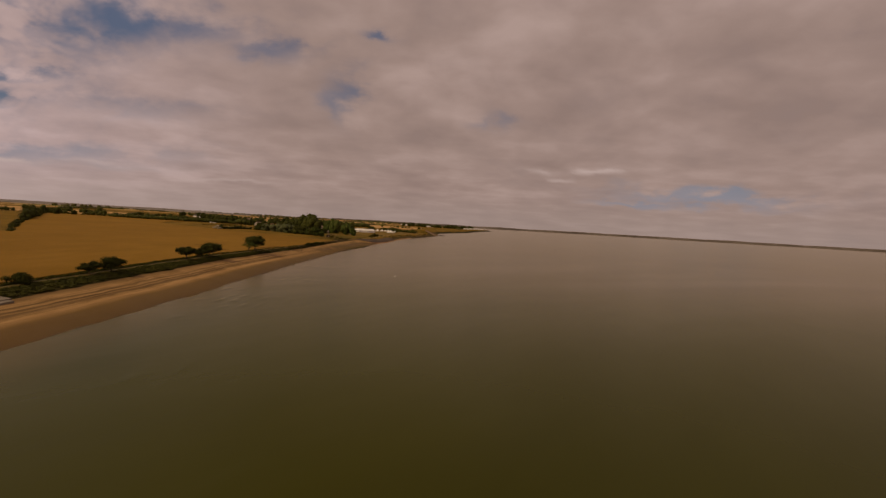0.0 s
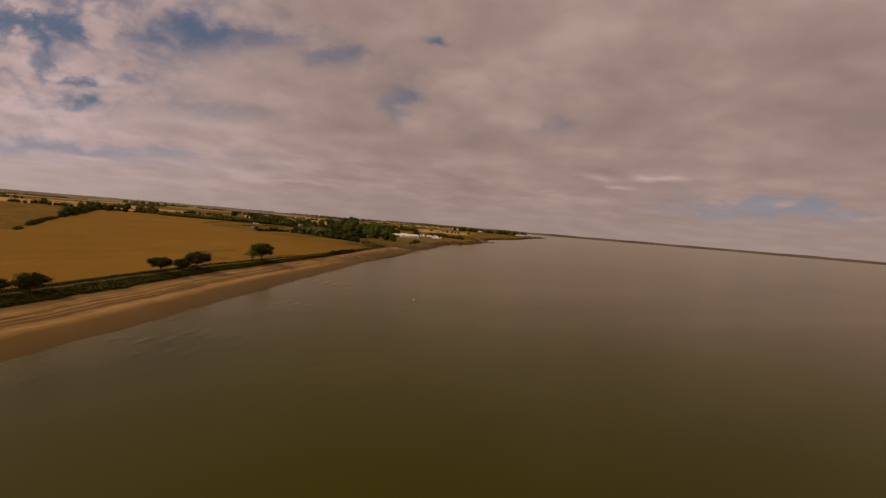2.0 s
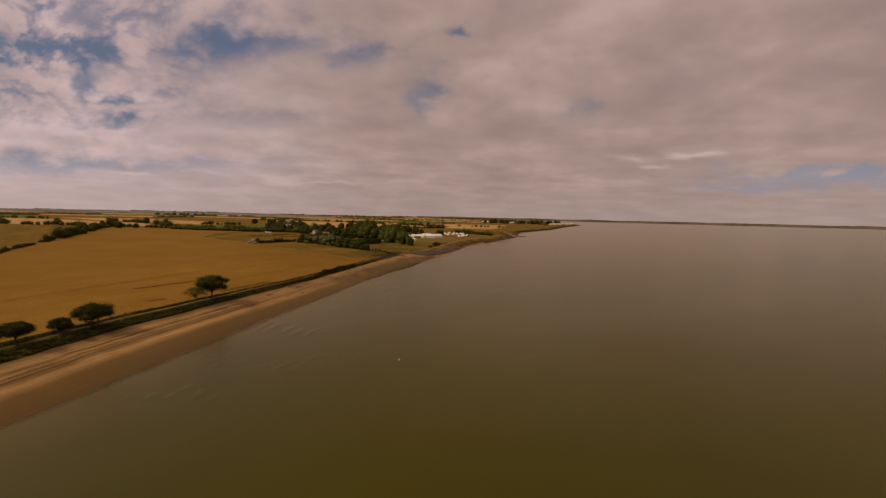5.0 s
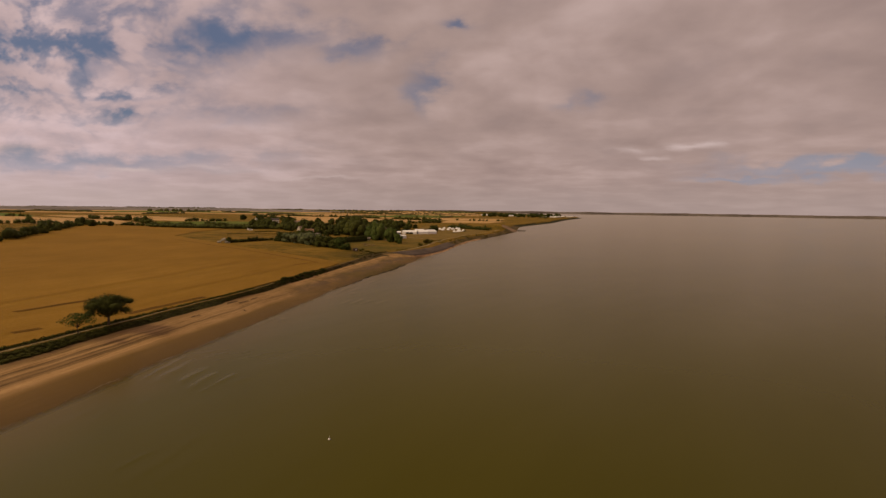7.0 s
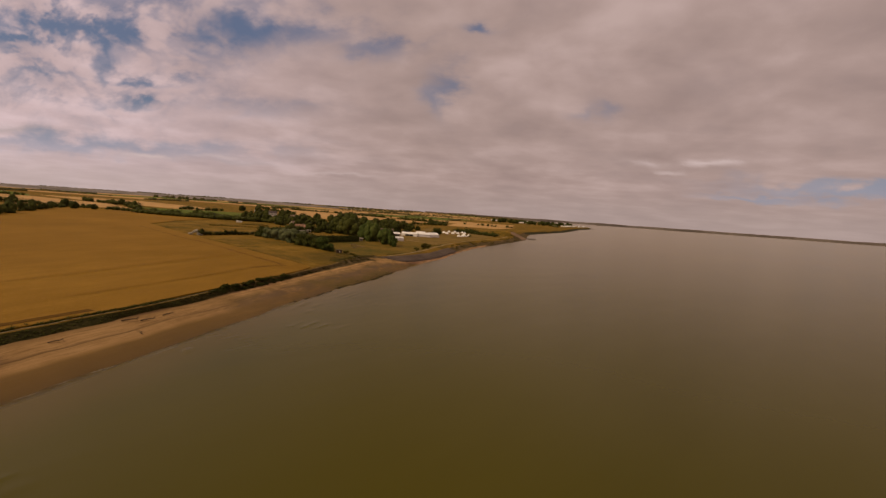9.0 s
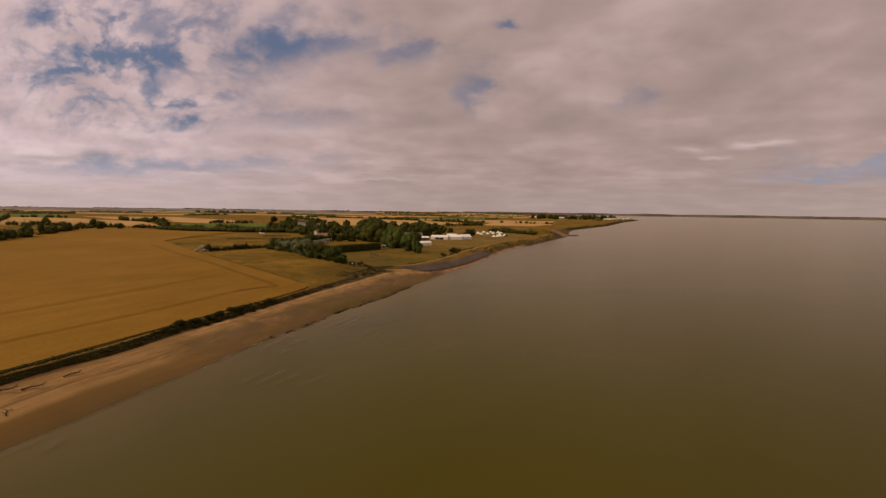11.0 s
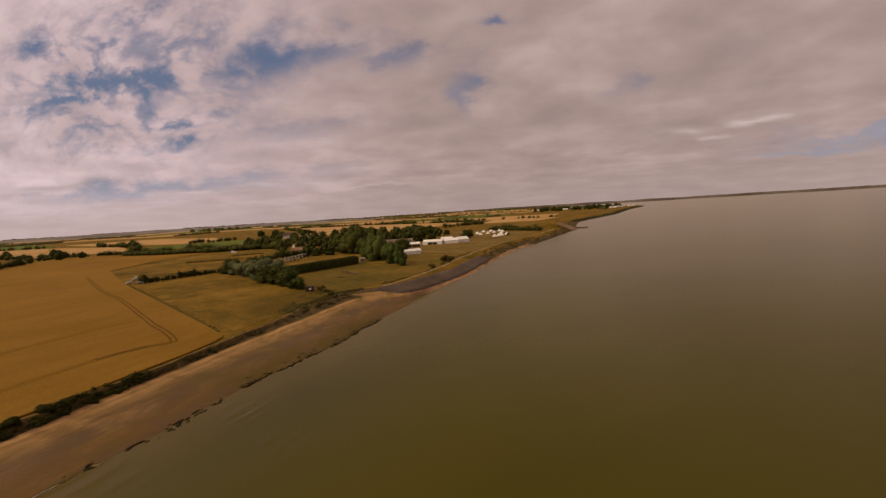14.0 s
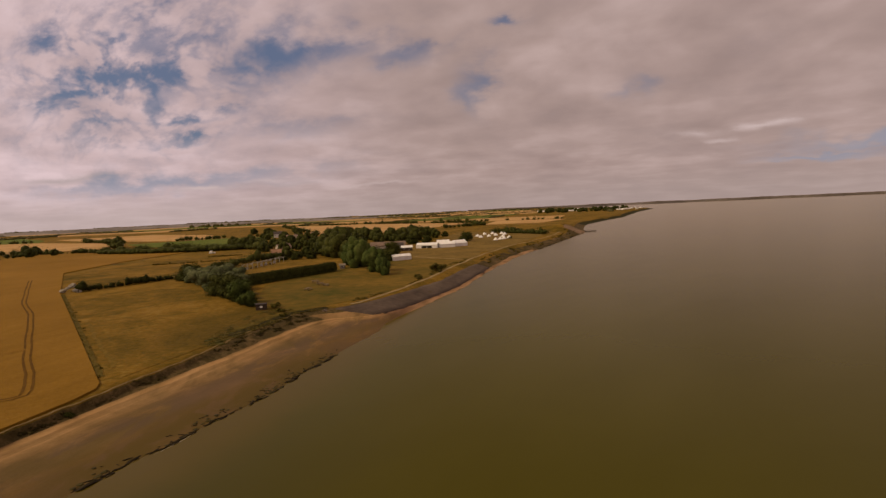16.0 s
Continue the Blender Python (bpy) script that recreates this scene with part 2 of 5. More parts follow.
    rows = t.math("SINE", t.math("ADD", t.math("MULTIPLY", x, 88.0), t.math("MULTIPLY", slow, 9.0)))
    rows = t.math("MULTIPLY", t.step(rows, 0.45, 0.80), t.step(t.noise(t.vec("MULTIPLY", pos, (1.0, 0.07, 1.0)), 0.5, 3.0, 0.6), 0.44, 0.58))
    rows = t.math("MULTIPLY", rows, t.math("MULTIPLY", t.math("MULTIPLY", t.step(across, 0.04, 0.10), t.step(across, 0.52, 0.42)), t.step(north, 330.0, 250.0)))
    dry = t.mix(t.math("MULTIPLY", rows, 0.6), dry, t.vec("MULTIPLY", dry, (0.52, 0.48, 0.42)))
    # thin ragged strand lines of drift and weed along the upper beach
    along = t.node("ShaderNodeCombineXYZ", X=t.math("MULTIPLY", x, 9.0), Y=t.math("MULTIPLY", north, 0.022)).outputs[0]
    strand = t.math("MULTIPLY", t.step(t.noise(along, 4.2, 5.0, 0.62, 0.2), 0.53, 0.60), t.math("MULTIPLY", t.step(across, 0.02, 0.10), t.step(across, 0.58, 0.44)))
    strand = t.math("MULTIPLY", strand, t.math("ADD", t.math("MULTIPLY", t.step(north, 372.0, 300.0), 0.75), t.math("MULTIPLY", t.step(north, 300.0, 372.0), 0.3)))
    strand = t.math("MULTIPLY", strand, t.step(north, 470.0, 440.0))
    dry = t.mix(t.math("MULTIPLY", strand, 0.75), dry, t.vec("MULTIPLY", dry, (0.50, 0.47, 0.42)))
    # weed and pools scattered on the broader beach
    patch = t.math("MULTIPLY", t.step(t.noise(t.vec("MULTIPLY", pos, (1.0, 0.4, 1.0)), 0.085, 5.0, 0.62, 0.4), 0.46, 0.62), t.math("SUBTRACT", 1.0, southern))
    patch = t.math("MULTIPLY", patch, t.math("MULTIPLY", t.step(across, 0.10, 0.35), t.step(north, 475.0, 440.0)))
    dry = t.mix(t.math("MULTIPLY", patch, 0.7), dry, (0.112, 0.080, 0.028, 1))
    # grey mud and olive weed on the lower beach beside the rock ledges
    mud = t.math("MULTIPLY", t.step(t.noise(t.vec("MULTIPLY", pos, (1.0, 0.35, 1.0)), 0.16, 5.0, 0.66, 0.9), 0.39, 0.53), t.math("MULTIPLY", t.step(x, 0.22, 0.45), t.math("SUBTRACT", 1.0, t.math("ADD", southern, northern))))
    dry = t.mix(t.math("MULTIPLY", mud, 0.7), dry, (0.108, 0.074, 0.045, 1))
    ledge = t.math("MULTIPLY", t.math("MULTIPLY", t.step(north, 356.0, 372.0), t.step(north, 432.0, 420.0)), t.step(across, 0.48, 0.80))
    ledge = t.math("MULTIPLY", ledge, t.step(t.noise(t.vec("MULTIPLY", pos, (1.0, 0.5, 1.0)), 0.22, 5.0, 0.65, 0.4), 0.37, 0.53))
    dry = t.mix(t.math("MULTIPLY", ledge, 0.9), dry, (0.082, 0.064, 0.018, 1))
    wetness = t.math("MULTIPLY", t.step(x, 0.52, 0.66), t.math("ADD", 0.40, t.math("SUBTRACT", t.math("MULTIPLY", southern, 0.60), t.math("MULTIPLY", northern, 0.40))))
    damp = t.ramp(across, (0.55, g(1.05)), (0.98, g(0.72)))
    col = t.mix(wetness, dry, t.vec("MULTIPLY", wet, damp))
    link(t, col, p.inputs["Base Color"])
    link(t, t.math("SUBTRACT", 0.92, t.math("MULTIPLY", wetness, 0.42)), p.inputs["Roughness"])
    bump(t, t.math("ADD", b, c), p, 0.4, 0.10)


def water_look(t, pos, p):
    xyz = t.node("ShaderNodeSeparateXYZ", i0=pos)
    east, north = xyz.outputs[0], xyz.outputs[1]
    turned = t.node("ShaderNodeVectorRotate", Vector=pos, Angle=0.45).outputs[0]
    a = t.noise(t.vec("MULTIPLY", turned, (1.0, 0.35, 1.0)), 0.012, 5.0, 0.6, 0.5)
    wob = t.math("MULTIPLY", t.math("SUBTRACT", t.noise(pos, 0.05, 4.0, 0.6), 0.5), 12.0)
    seaward = t.math("MULTIPLY", t.step(north, 345.0, 400.0), -6.0)
    shallow = t.step(t.math("ADD", t.math("ADD", east, wob), seaward), -47.0, -62.5)
    # base and gloss colour: darker olive in the south, lighter and browner northwards
    to_north = t.step(north, 20.0, 240.0)
    clear = t.ramp(a, (0.35, (0.033, 0.0335, 0.0014)), (0.65, (0.045, 0.0450, 0.003)))
    north_tone = t.ramp(a, (0.35, (0.053, 0.0460, 0.002)), (0.65, (0.067, 0.0575, 0.004)))
    deep = t.mix(to_north, clear, north_tone)
    link(t, t.mix(t.math("MULTIPLY", shallow, 0.75), deep, (0.088, 0.060, 0.005, 1)), p.inputs["Base Color"])
    p.inputs["Specular IOR Level"].default_value = 0.0
    v = t.vec("MULTIPLY", turned, (1.0, 0.3, 1.0))
    w = t.math("ADD", t.math("MULTIPLY", t.noise(v, 0.5, 3.0, 0.5), 0.25), t.noise(v, 0.11, 2.0, 0.5))
    # low swell running in along the shore
    bend = t.math("MULTIPLY", t.noise(t.vec("MULTIPLY", pos, (1.0, 0.5, 1.0)), 0.045, 3.0, 0.5), 16.0)
    phase = t.math("ADD", t.math("ADD", east, t.math("MULTIPLY", north, 0.09)), bend)
    crest = t.math("POWER", t.math("ADD", 0.5, t.math("MULTIPLY", t.math("SINE", t.math("MULTIPLY", phase, 1.75)), 0.5)), 2.0)
    near = t.math("MULTIPLY", t.step(east, -28.0, -50.0), t.step(t.noise(pos, 0.05, 2.0, 0.5), 0.54, 0.68))
    near = t.math("MULTIPLY", near, t.step(north, 400.0, 330.0))
    w = t.math("ADD", w, t.math("MULTIPLY", t.math("MULTIPLY", crest, near), 1.5))
    wavy = t.node("ShaderNodeBump", Strength=0.16, Distance=0.6, Height=w).outputs[0]
    gloss = t.node("ShaderNodeBsdfAnisotropic", Color=t.mix(to_north, (0.90, 0.92, 0.76, 1), (1.0, 0.93, 0.80, 1)), Roughness=t.ramp(a, (0.35, (0.18, 0.18, 0.18)), (0.65, (0.23, 0.23, 0.23))), Normal=wavy)
    sheen = t.node("ShaderNodeFresnel", IOR=1.145, Normal=wavy).outputs[0]
    sheen = t.math("MULTIPLY", sheen, t.math("SUBTRACT", 1.0, t.math("MULTIPLY", sheen, 0.22)))
    # smoother lanes of water drawn across the current
    lane = t.noise(t.vec("MULTIPLY", t.node("ShaderNodeVectorRotate", Vector=pos, Angle=-0.5).outputs[0], (0.3, 1.0, 1.0)), 0.006, 3.0, 0.5, 0.6)
    smooth = t.math("MULTIPLY", t.step(lane, 0.34, 0.66), t.step(north, 620.0, 260.0))
    sheen = t.math("MULTIPLY", sheen, t.math("ADD", 0.94, t.math("MULTIPLY", smooth, 0.20)))
    body = t.node("ShaderNodeMixShader", i0=sheen, i1=p.outputs[0], i2=gloss.outputs[0]).outputs[0]
    # the thin film over the sand at the water's edge lets the sand through
    film = t.math("MULTIPLY", t.step(t.math("ADD", east, t.math("MULTIPLY", wob, 0.25)), -61.8, -65.2), t.step(north, 430.0, 400.0))
    clear_film = t.node("ShaderNodeBsdfTransparent").outputs[0]
    body = t.node("ShaderNodeMixShader", i0=t.math("MULTIPLY", film, 0.85), i1=body, i2=clear_film).outputs[0]
    for n in t.tree.nodes:
        if n.type == "OUTPUT_MATERIAL":
            link(t, body, n.inputs["Surface"])


M = {
    "grass": surface("rough_grass", meadow_look),
    "meadow": surface("meadow_grass", meadow_look),
    "lawn": surface("mown_grass", mottled((0.062, 0.060, 0.009), (0.128, 0.085, 0.013), (0.195, 0.118, 0.020), 0.03, 9.0, relief=0.15)),
    "dry": surface("dry_mown_grass", mottled((0.105, 0.072, 0.016), (0.158, 0.103, 0.024), (0.215, 0.143, 0.04), 0.05, 8.0, relief=0.1)),
    "green": surface("green_crop", mottled((0.078, 0.10, 0.012), (0.10, 0.125, 0.017), (0.13, 0.145, 0.024), 0.02, 8.0, relief=0.1)),
    # ripe gold, made paler by distance haze within the base colour
    "stubble": surface("ripe_crop_hazed", mottled((0.33, 0.195, 0.066), (0.42, 0.258, 0.098), (0.50, 0.325, 0.14), 0.01, 20.0, relief=0.15)),
    "bank": surface("bank_earth_and_grass", mottled((0.036, 0.028, 0.009), (0.072, 0.052, 0.019), (0.150, 0.100, 0.042), 0.3, 6.0, relief=0.3)),
    "wheat": surface("standing_wheat", wheat_look),
    "tram": surface("wheel_track_soil", mottled((0.065, 0.034, 0.005), (0.098, 0.050, 0.007), (0.13, 0.069, 0.010), 0.3)),
    "beach": surface("beach_sand", beach_look),
    "water": surface("estuary_water", water_look),
    "leaf": surface("leaves_dark", mottled((0.022, 0.026, 0.005), (0.044, 0.049, 0.010), (0.081, 0.083, 0.018), 0.5, 6.0, rnd=0.14), 0.75),
    "willow": surface("leaves_grey_green", mottled((0.050, 0.058, 0.022), (0.095, 0.105, 0.044), (0.165, 0.170, 0.080), 0.5, 6.0, rnd=0.14), 0.75),
    "poplar": surface("leaves_mid_green", mottled((0.031, 0.044, 0.009), (0.055, 0.073, 0.015), (0.094, 0.108, 0.026), 0.4, 6.0, rnd=0.12), 0.75),
    "bark": surface("bark", mottled((0.04, 0.028, 0.018), (0.08, 0.058, 0.04), (0.13, 0.10, 0.07), 2.0, 5.0)),
    "dead": surface("bleached_wood", mottled((0.10, 0.075, 0.05), (0.17, 0.13, 0.09), (0.25, 0.2, 0.15), 2.0, 5.0)),
    "pitch": surface("sea_wall_stone", mottled((0.062, 0.046, 0.034), (0.092, 0.068, 0.050), (0.130, 0.098, 0.070), 0.09, 7.0, relief=0.3), 0.8),
    "rock": surface("weedy_rock", mottled((0.010, 0.008, 0.004), (0.024, 0.018, 0.009), (0.055, 0.042, 0.020), 0.8, 5.0, relief=0.1), 0.85),
    "concrete": surface("pale_concrete", mottled((0.30, 0.27, 0.24), (0.40, 0.37, 0.33), (0.48, 0.45, 0.41), 0.3, 8.0)),
    "canvas": surface("white_canvas", mottled((0.70, 0.67, 0.62), (0.78, 0.76, 0.72), (0.84, 0.82, 0.79), 0.3, 6.0), 0.7),
    "terracotta": surface("terracotta_roof", mottled((0.20, 0.11, 0.07), (0.28, 0.16, 0.10), (0.35, 0.21, 0.14), 0.4, 6.0)),
    "roof": surface("weathered_roof", mottled((0.13, 0.09, 0.065), (0.19, 0.135, 0.10), (0.26, 0.19, 0.14), 0.4, 6.0)),
    "darkroof": surface("dark_roof", mottled((0.05, 0.042, 0.038), (0.08, 0.066, 0.06), (0.11, 0.095, 0.085), 0.4, 6.0)),
    "render": surface("cream_wall", mottled((0.45, 0.38, 0.30), (0.56, 0.49, 0.40), (0.64, 0.58, 0.49), 0.4, 6.0)),
    # window glass, and the painted shade in tent and marquee openings
    "dark": surface("dark_glass_and_shade", mottled((0.02, 0.02, 0.02), (0.03, 0.03, 0.03), (0.045, 0.045, 0.045), 0.4), 0.2, 0.5),
    # woods across the water, greyed by haze mixed into the colour
    "shore": surface("hazed_shore_woods", mottled((0.09, 0.074, 0.062), (0.12, 0.098, 0.082), (0.155, 0.126, 0.106), 0.01, 5.0)),
    # pale grey is distance haze painted into the hills' colour
    "hills": surface("hazed_far_hills", mottled((0.105, 0.094, 0.082), (0.185, 0.160, 0.138), (0.29, 0.245, 0.205), 0.006, 4.0, stretch=(1, 1, 40))),
    "faint": surface("faint_wheel_track", mottled((0.195, 0.103, 0.011), (0.238, 0.127, 0.014), (0.28, 0.153, 0.019), 0.15)),
    # distant leaves, a little paler for haze painted into the green
    "wood": surface("leaves_far_hazed", mottled((0.039, 0.038, 0.011), (0.063, 0.059, 0.020), (0.098, 0.085, 0.032), 0.1, 6.0, rnd=0.15), 0.75),
    "track": surface("grassy_track", mottled((0.075, 0.062, 0.022), (0.11, 0.09, 0.034), (0.15, 0.12, 0.05), 0.3, 6.0)),
    "hawthorn": surface("leaves_hawthorn", mottled((0.017, 0.020, 0.004), (0.032, 0.035, 0.006), (0.056, 0.059, 0.012), 0.5, 6.0, rnd=0.14), 0.75),
    "bramble": surface("leaves_bramble", mottled((0.029, 0.032, 0.006), (0.051, 0.052, 0.011), (0.083, 0.078, 0.018), 0.2, 5.0, rnd=0.08), 0.8),
    "earthy": surface("scrub_on_earth", mottled((0.028, 0.024, 0.006), (0.052, 0.041, 0.012), (0.090, 0.068, 0.022), 0.3, 5.0, rnd=0.12), 0.85),
    "slump": surface("slumped_cliff", mottled((0.036, 0.028, 0.010), (0.082, 0.058, 0.021), (0.185, 0.122, 0.058), 0.10, 5.0, relief=0.5)),
    "slab": surface("muddy_concrete", mottled((0.15, 0.125, 0.095), (0.20, 0.17, 0.13), (0.26, 0.225, 0.18), 0.4, 6.0)),
    "tussock": surface("rough_tussocks", mottled((0.05, 0.044, 0.009), (0.085, 0.066, 0.013), (0.13, 0.092, 0.021), 0.4, 5.0, rnd=0.15)),
    "weed": surface("seaweed", mottled((0.024, 0.020, 0.005), (0.045, 0.037, 0.009), (0.08, 0.062, 0.015), 0.6, 5.0), 0.6),
    "lip": surface("bare_sandy_edge", mottled((0.11, 0.076, 0.026), (0.17, 0.118, 0.046), (0.24, 0.172, 0.076), 0.3, 6.0)),
    "path": surface("worn_path", mottled((0.18, 0.135, 0.062), (0.27, 0.20, 0.095), (0.35, 0.275, 0.14), 0.2, 6.0)),
    "cliff": surface("sandy_cliff", mottled((0.12, 0.080, 0.040), (0.22, 0.145, 0.085), (0.33, 0.225, 0.145), 0.10, 6.0, relief=0.3)),
    "worn": surface("worn_hay_strip", mottled((0.10, 0.068, 0.010), (0.15, 0.097, 0.015), (0.205, 0.130, 0.024), 0.4, 6.0)),
    "rank": surface("rank_bank_grass", mottled((0.018, 0.017, 0.004), (0.031, 0.027, 0.007), (0.056, 0.045, 0.013), 0.25, 6.0, relief=0.3)),
    "verge": surface("rank_verge_grass", mottled((0.060, 0.050, 0.008), (0.095, 0.070, 0.011), (0.145, 0.097, 0.017), 0.25, 6.0, relief=0.3)),
    "gorse": surface("leaves_olive", mottled((0.050, 0.046, 0.009), (0.082, 0.070, 0.014), (0.125, 0.10, 0.024), 0.5, 6.0, rnd=0.14), 0.8),
    "weathered": surface("weathered_white_paint", mottled((0.20, 0.18, 0.14), (0.30, 0.27, 0.22), (0.40, 0.37, 0.31), 0.8, 5.0), 0.8),
    "foam": surface("foam", mottled((0.24, 0.20, 0.14), (0.32, 0.28, 0.21), (0.45, 0.41, 0.33), 0.8, 5.0)),
    "paint": surface("white_paint", mottled((0.62, 0.58, 0.52), (0.72, 0.69, 0.63), (0.8, 0.78, 0.73), 0.5, 6.0), 0.6),
    "timber": surface("dark_timber", mottled((0.04, 0.028, 0.018), (0.07, 0.05, 0.034), (0.11, 0.08, 0.055), 0.6, 6.0)),
}


# ---- the lie of the land ----
COAST = [  # y, water's edge, top of beach, top of bank
    (-400, -62, -78, -88), (100, -62.5, -81.5, -87.6), (150, -62.8, -83.4, -88.6), (200, -64.5, -85.0, -88.7), (230, -64.6, -84.0, -87.0), (260, -64.3, -82.2, -84.2),
    (300, -63.8, -79.6, -81.3), (330, -63.8, -79.1, -80.7), (345, -62.6, -79.1, -80.5), (370, -61.2, -78.6, -80.0), (390, -59.0, -77.7, -79.5), (408, -57.2, -77.2, -79.8), (422, -56.8, -76.6, -81.2), (445, -56, -75.6, -82),
    (452, -56.5, -73.5, -81), (457, -57.2, -64, -77), (463, -57.2, -59.6, -72), (470, -56, -57.9, -69), (487, -54, -55.8, -66), (505, -51.4, -53.2, -64.3), (524, -48.8, -50.8, -62.8), (545, -48.2, -50.0, -62.0),
    (577, -47, -49.0, -61.2), (600, -45.8, -48.2, -60.2), (623, -43.6, -46.8, -58.8), (650, -41, -44.6, -55.6), (685, -36.2, -39.2, -51), (705, -30.8, -33.0, -46), (726, -27.8, -29.6, -40.5), (757, -21.6, -23.6, -34), (781, -17.8, -19.8, -29.6), (820, -11.2, -13.2, -24.5), (850, -6.4, -8.6, -22.5), (872, -2, -4.5, -22), (905, 2.0, -0.5, -24), (935, 3, 0, -22), (975, 1, -4, -17),
    (1080, 3, -4, -12), (1137, 9, 1, -9), (1334, 57, 48, 38), (1414, 79, 70, 58), (1908, 160, 150, 138), (2360, 258, 247, 235),
    (2420, 262, 250, 230), (2520, 230, 215, 195), (3300, 60, 40, 20), (5200, -200, -220, -240),
]
CY, CW, CB, CF = (np.array(col, float) for col in zip(*COAST))


def wiggle(y, seed, size=1.0):
    return size * (noise.noise(Vector((y * 0.06, seed, 0))) + 0.5 * noise.noise(Vector((y * 0.21, seed, 3))))


def water_x(y):
    return float(np.interp(y, CY, CW)) + wiggle(y, 1.3, 1.3)


def beach_x(y):
    return float(np.interp(y, CY, CB)) + wiggle(y, 5.1, 1.4)


def bank_x(y):
    torn = 0.55 * noise.noise(Vector((y * 0.55, 4.4, 0))) if 330 < y < 458 else 0.0
    return float(np.interp(y, CY, CF)) + wiggle(y, 9.7, 1.1) + torn


def beach_top(y):
    return 2.9 - 2.2 * (math.exp(-(((y - 530) / 66) ** 4)) if y < 530 else 1.0)


def land_z(x, y):
    """Height of the ground inland of the bank."""
    d = max(0.0, float(np.interp(y, CY, CF)) - x)
    z = 4.2 + 1.3 * (1 - math.exp(-d / 70)) + 0.0012 * min(d, 1500)
    rise = max(0.0, min(1.0, (y - 858) / 30)) * max(0.0, min(1.0, (990 - y) / 50))
    z += 6.5 * rise * math.exp(-(((x + 22) / 36) ** 2))
    return z + 0.7 * math.sin(x / 170 + 1) * math.sin(y / 210) * min(1, d / 250)


def fall(y, k):
    """How far the bank has fallen at k of its width: an eroded scarp over loose earth on the middle stretch."""
    scarp = max(0.0, min(1.0, (y - 318) / 14)) * max(0.0, min(1.0, (424 - y) / 16))
    return k + scarp * (float(np.interp(k, (0, 0.15, 0.4, 0.7, 1), (0, 0.5, 0.78, 0.93, 1))) - k)


def ground_z(x, y):
    f, b, w = bank_x(y), beach_x(y), water_x(y)
    if x <= f:
        return land_z(x, y)
    if x <= b:
        return land_z(f, y) + (beach_top(y) - land_z(f, y)) * fall(y, (x - f) / (b - f))
    if x <= w:
        return beach_top(y) * (1 - (x - b) / (w - b)) ** 1.15
    return -0.1


def mesh_object(name, verts, faces, mat, parent=None, smooth=True):
    me = bpy.data.meshes.new(name)
    me.from_pydata(verts, [], faces)
    for m in mat if isinstance(mat, (list, tuple)) else [mat]:
        me.materials.append(m)
    me.polygons.foreach_set("use_smooth", [smooth] * len(me.polygons))
    me.update()
    ob = new(name, me)
    ob.parent = parent
    return ob


def stations():
    ys = list(np.arange(-300, 60, 20)) + list(np.arange(60, 320, 2.5)) + list(np.arange(320, 460, 1.25)) + list(np.arange(460, 960, 2.5)) + list(np.arange(960, 2600, 25)) + list(np.arange(2600, 4900, 100))
    return [float(y) for y in ys]


def build_ground():
    inland = [-4200, -3400, -2700, -2100, -1600, -1200, -900, -700, -560, -450, -370, -310, -260, -215, -175, -140, -110, -85, -64, -47, -33, -22, -14, -8, -4]
    ys = stations()
    verts, uvs, faces, mats = [], [], [], []
    for y in ys:
        f, b, w = bank_x(y), beach_x(y), water_x(y)
        row = [(f + o, land_z(f + o, y), 0) for o in inland] + [(f, land_z(f, y), 0)]
        zt = row[-1][1]
        for k in (0.15, 0.4, 0.7, 1.0):
            z = zt + (beach_top(y) - zt) * fall(y, k)
            j = noise.noise(Vector((y * 0.25, k * 5, 7))) * ((0.35 if y < 416 else 0.9 if y < 456 else 0.4) if k < 1 else 0.1)
            row.append((f + (b - f) * k + j, z + j * 0.5, 0))
        for k in np.linspace(0.1, 1, 10):
            z = beach_top(y) * (1 - k) ** 1.15
            z += 0.09 * noise.noise(Vector((y * 0.12, k * 4, 2))) * min(1, (1 - k) * 5)
            row.append((b + (w - b) * k, z, k))
        row += [(w + 3, -0.35, 1.2), (w + 30, -1.5, 1.5)]
        verts += [(x, y, z) for x, z, _ in row]
        uvs += [k for *_, k in row]
    n = len(row)
    li = len(inland)
    for i in range(len(ys) - 1):
        for j in range(n - 1):
            a = i * n + j
            faces.append((a, a + 1, a + n + 1, a + n))
            y = ys[i] + 9 * noise.noise(Vector((i * 0.37, j * 0.6, 2)))
            face = 3 if 878 < y < 932 and j > li else 4 if 602 < ys[i] < 1100 else 5 if ys[i] < 318 or ys[i] > 1100 else 1
            turf = (470 < ys[i] < 604 and j < li + 2) or (ys[i] >= 604 and j < li + 1 + round(1.2 + 1.6 * noise.noise(Vector((i * 0.3, 4, 8)))) and face != 3)
            mats.append(0 if j < li or turf else 2 if 451 < ys[i] < 459.5 and j >= li + 2 else face if j < li + 4 or y > 694 else 2)
    ob = mesh_object("ground", verts, faces, [M["grass"], M["bank"], M["beach"], M["cliff"], M["slump"], M["rank"]])
    ob.data.polygons.foreach_set("material_index", mats)
    layer = ob.data.uv_layers.new(name="UVMap")
    for loop in ob.data.loops:
        layer.data[loop.index].uv = (uvs[loop.vertex_index], verts[loop.vertex_index][1])
    return tagged(ob, "grassy farmland falling to a low bank and a sandy beach", "ground", kind="structure")


build_ground()
xs = [-120, -70, -40, 0, 60, 150, 400, 900, 1800, 3000, 4600]
ysea = [-600, -100, 100, 300, 500, 800, 1300, 2200, 3400, 4680]
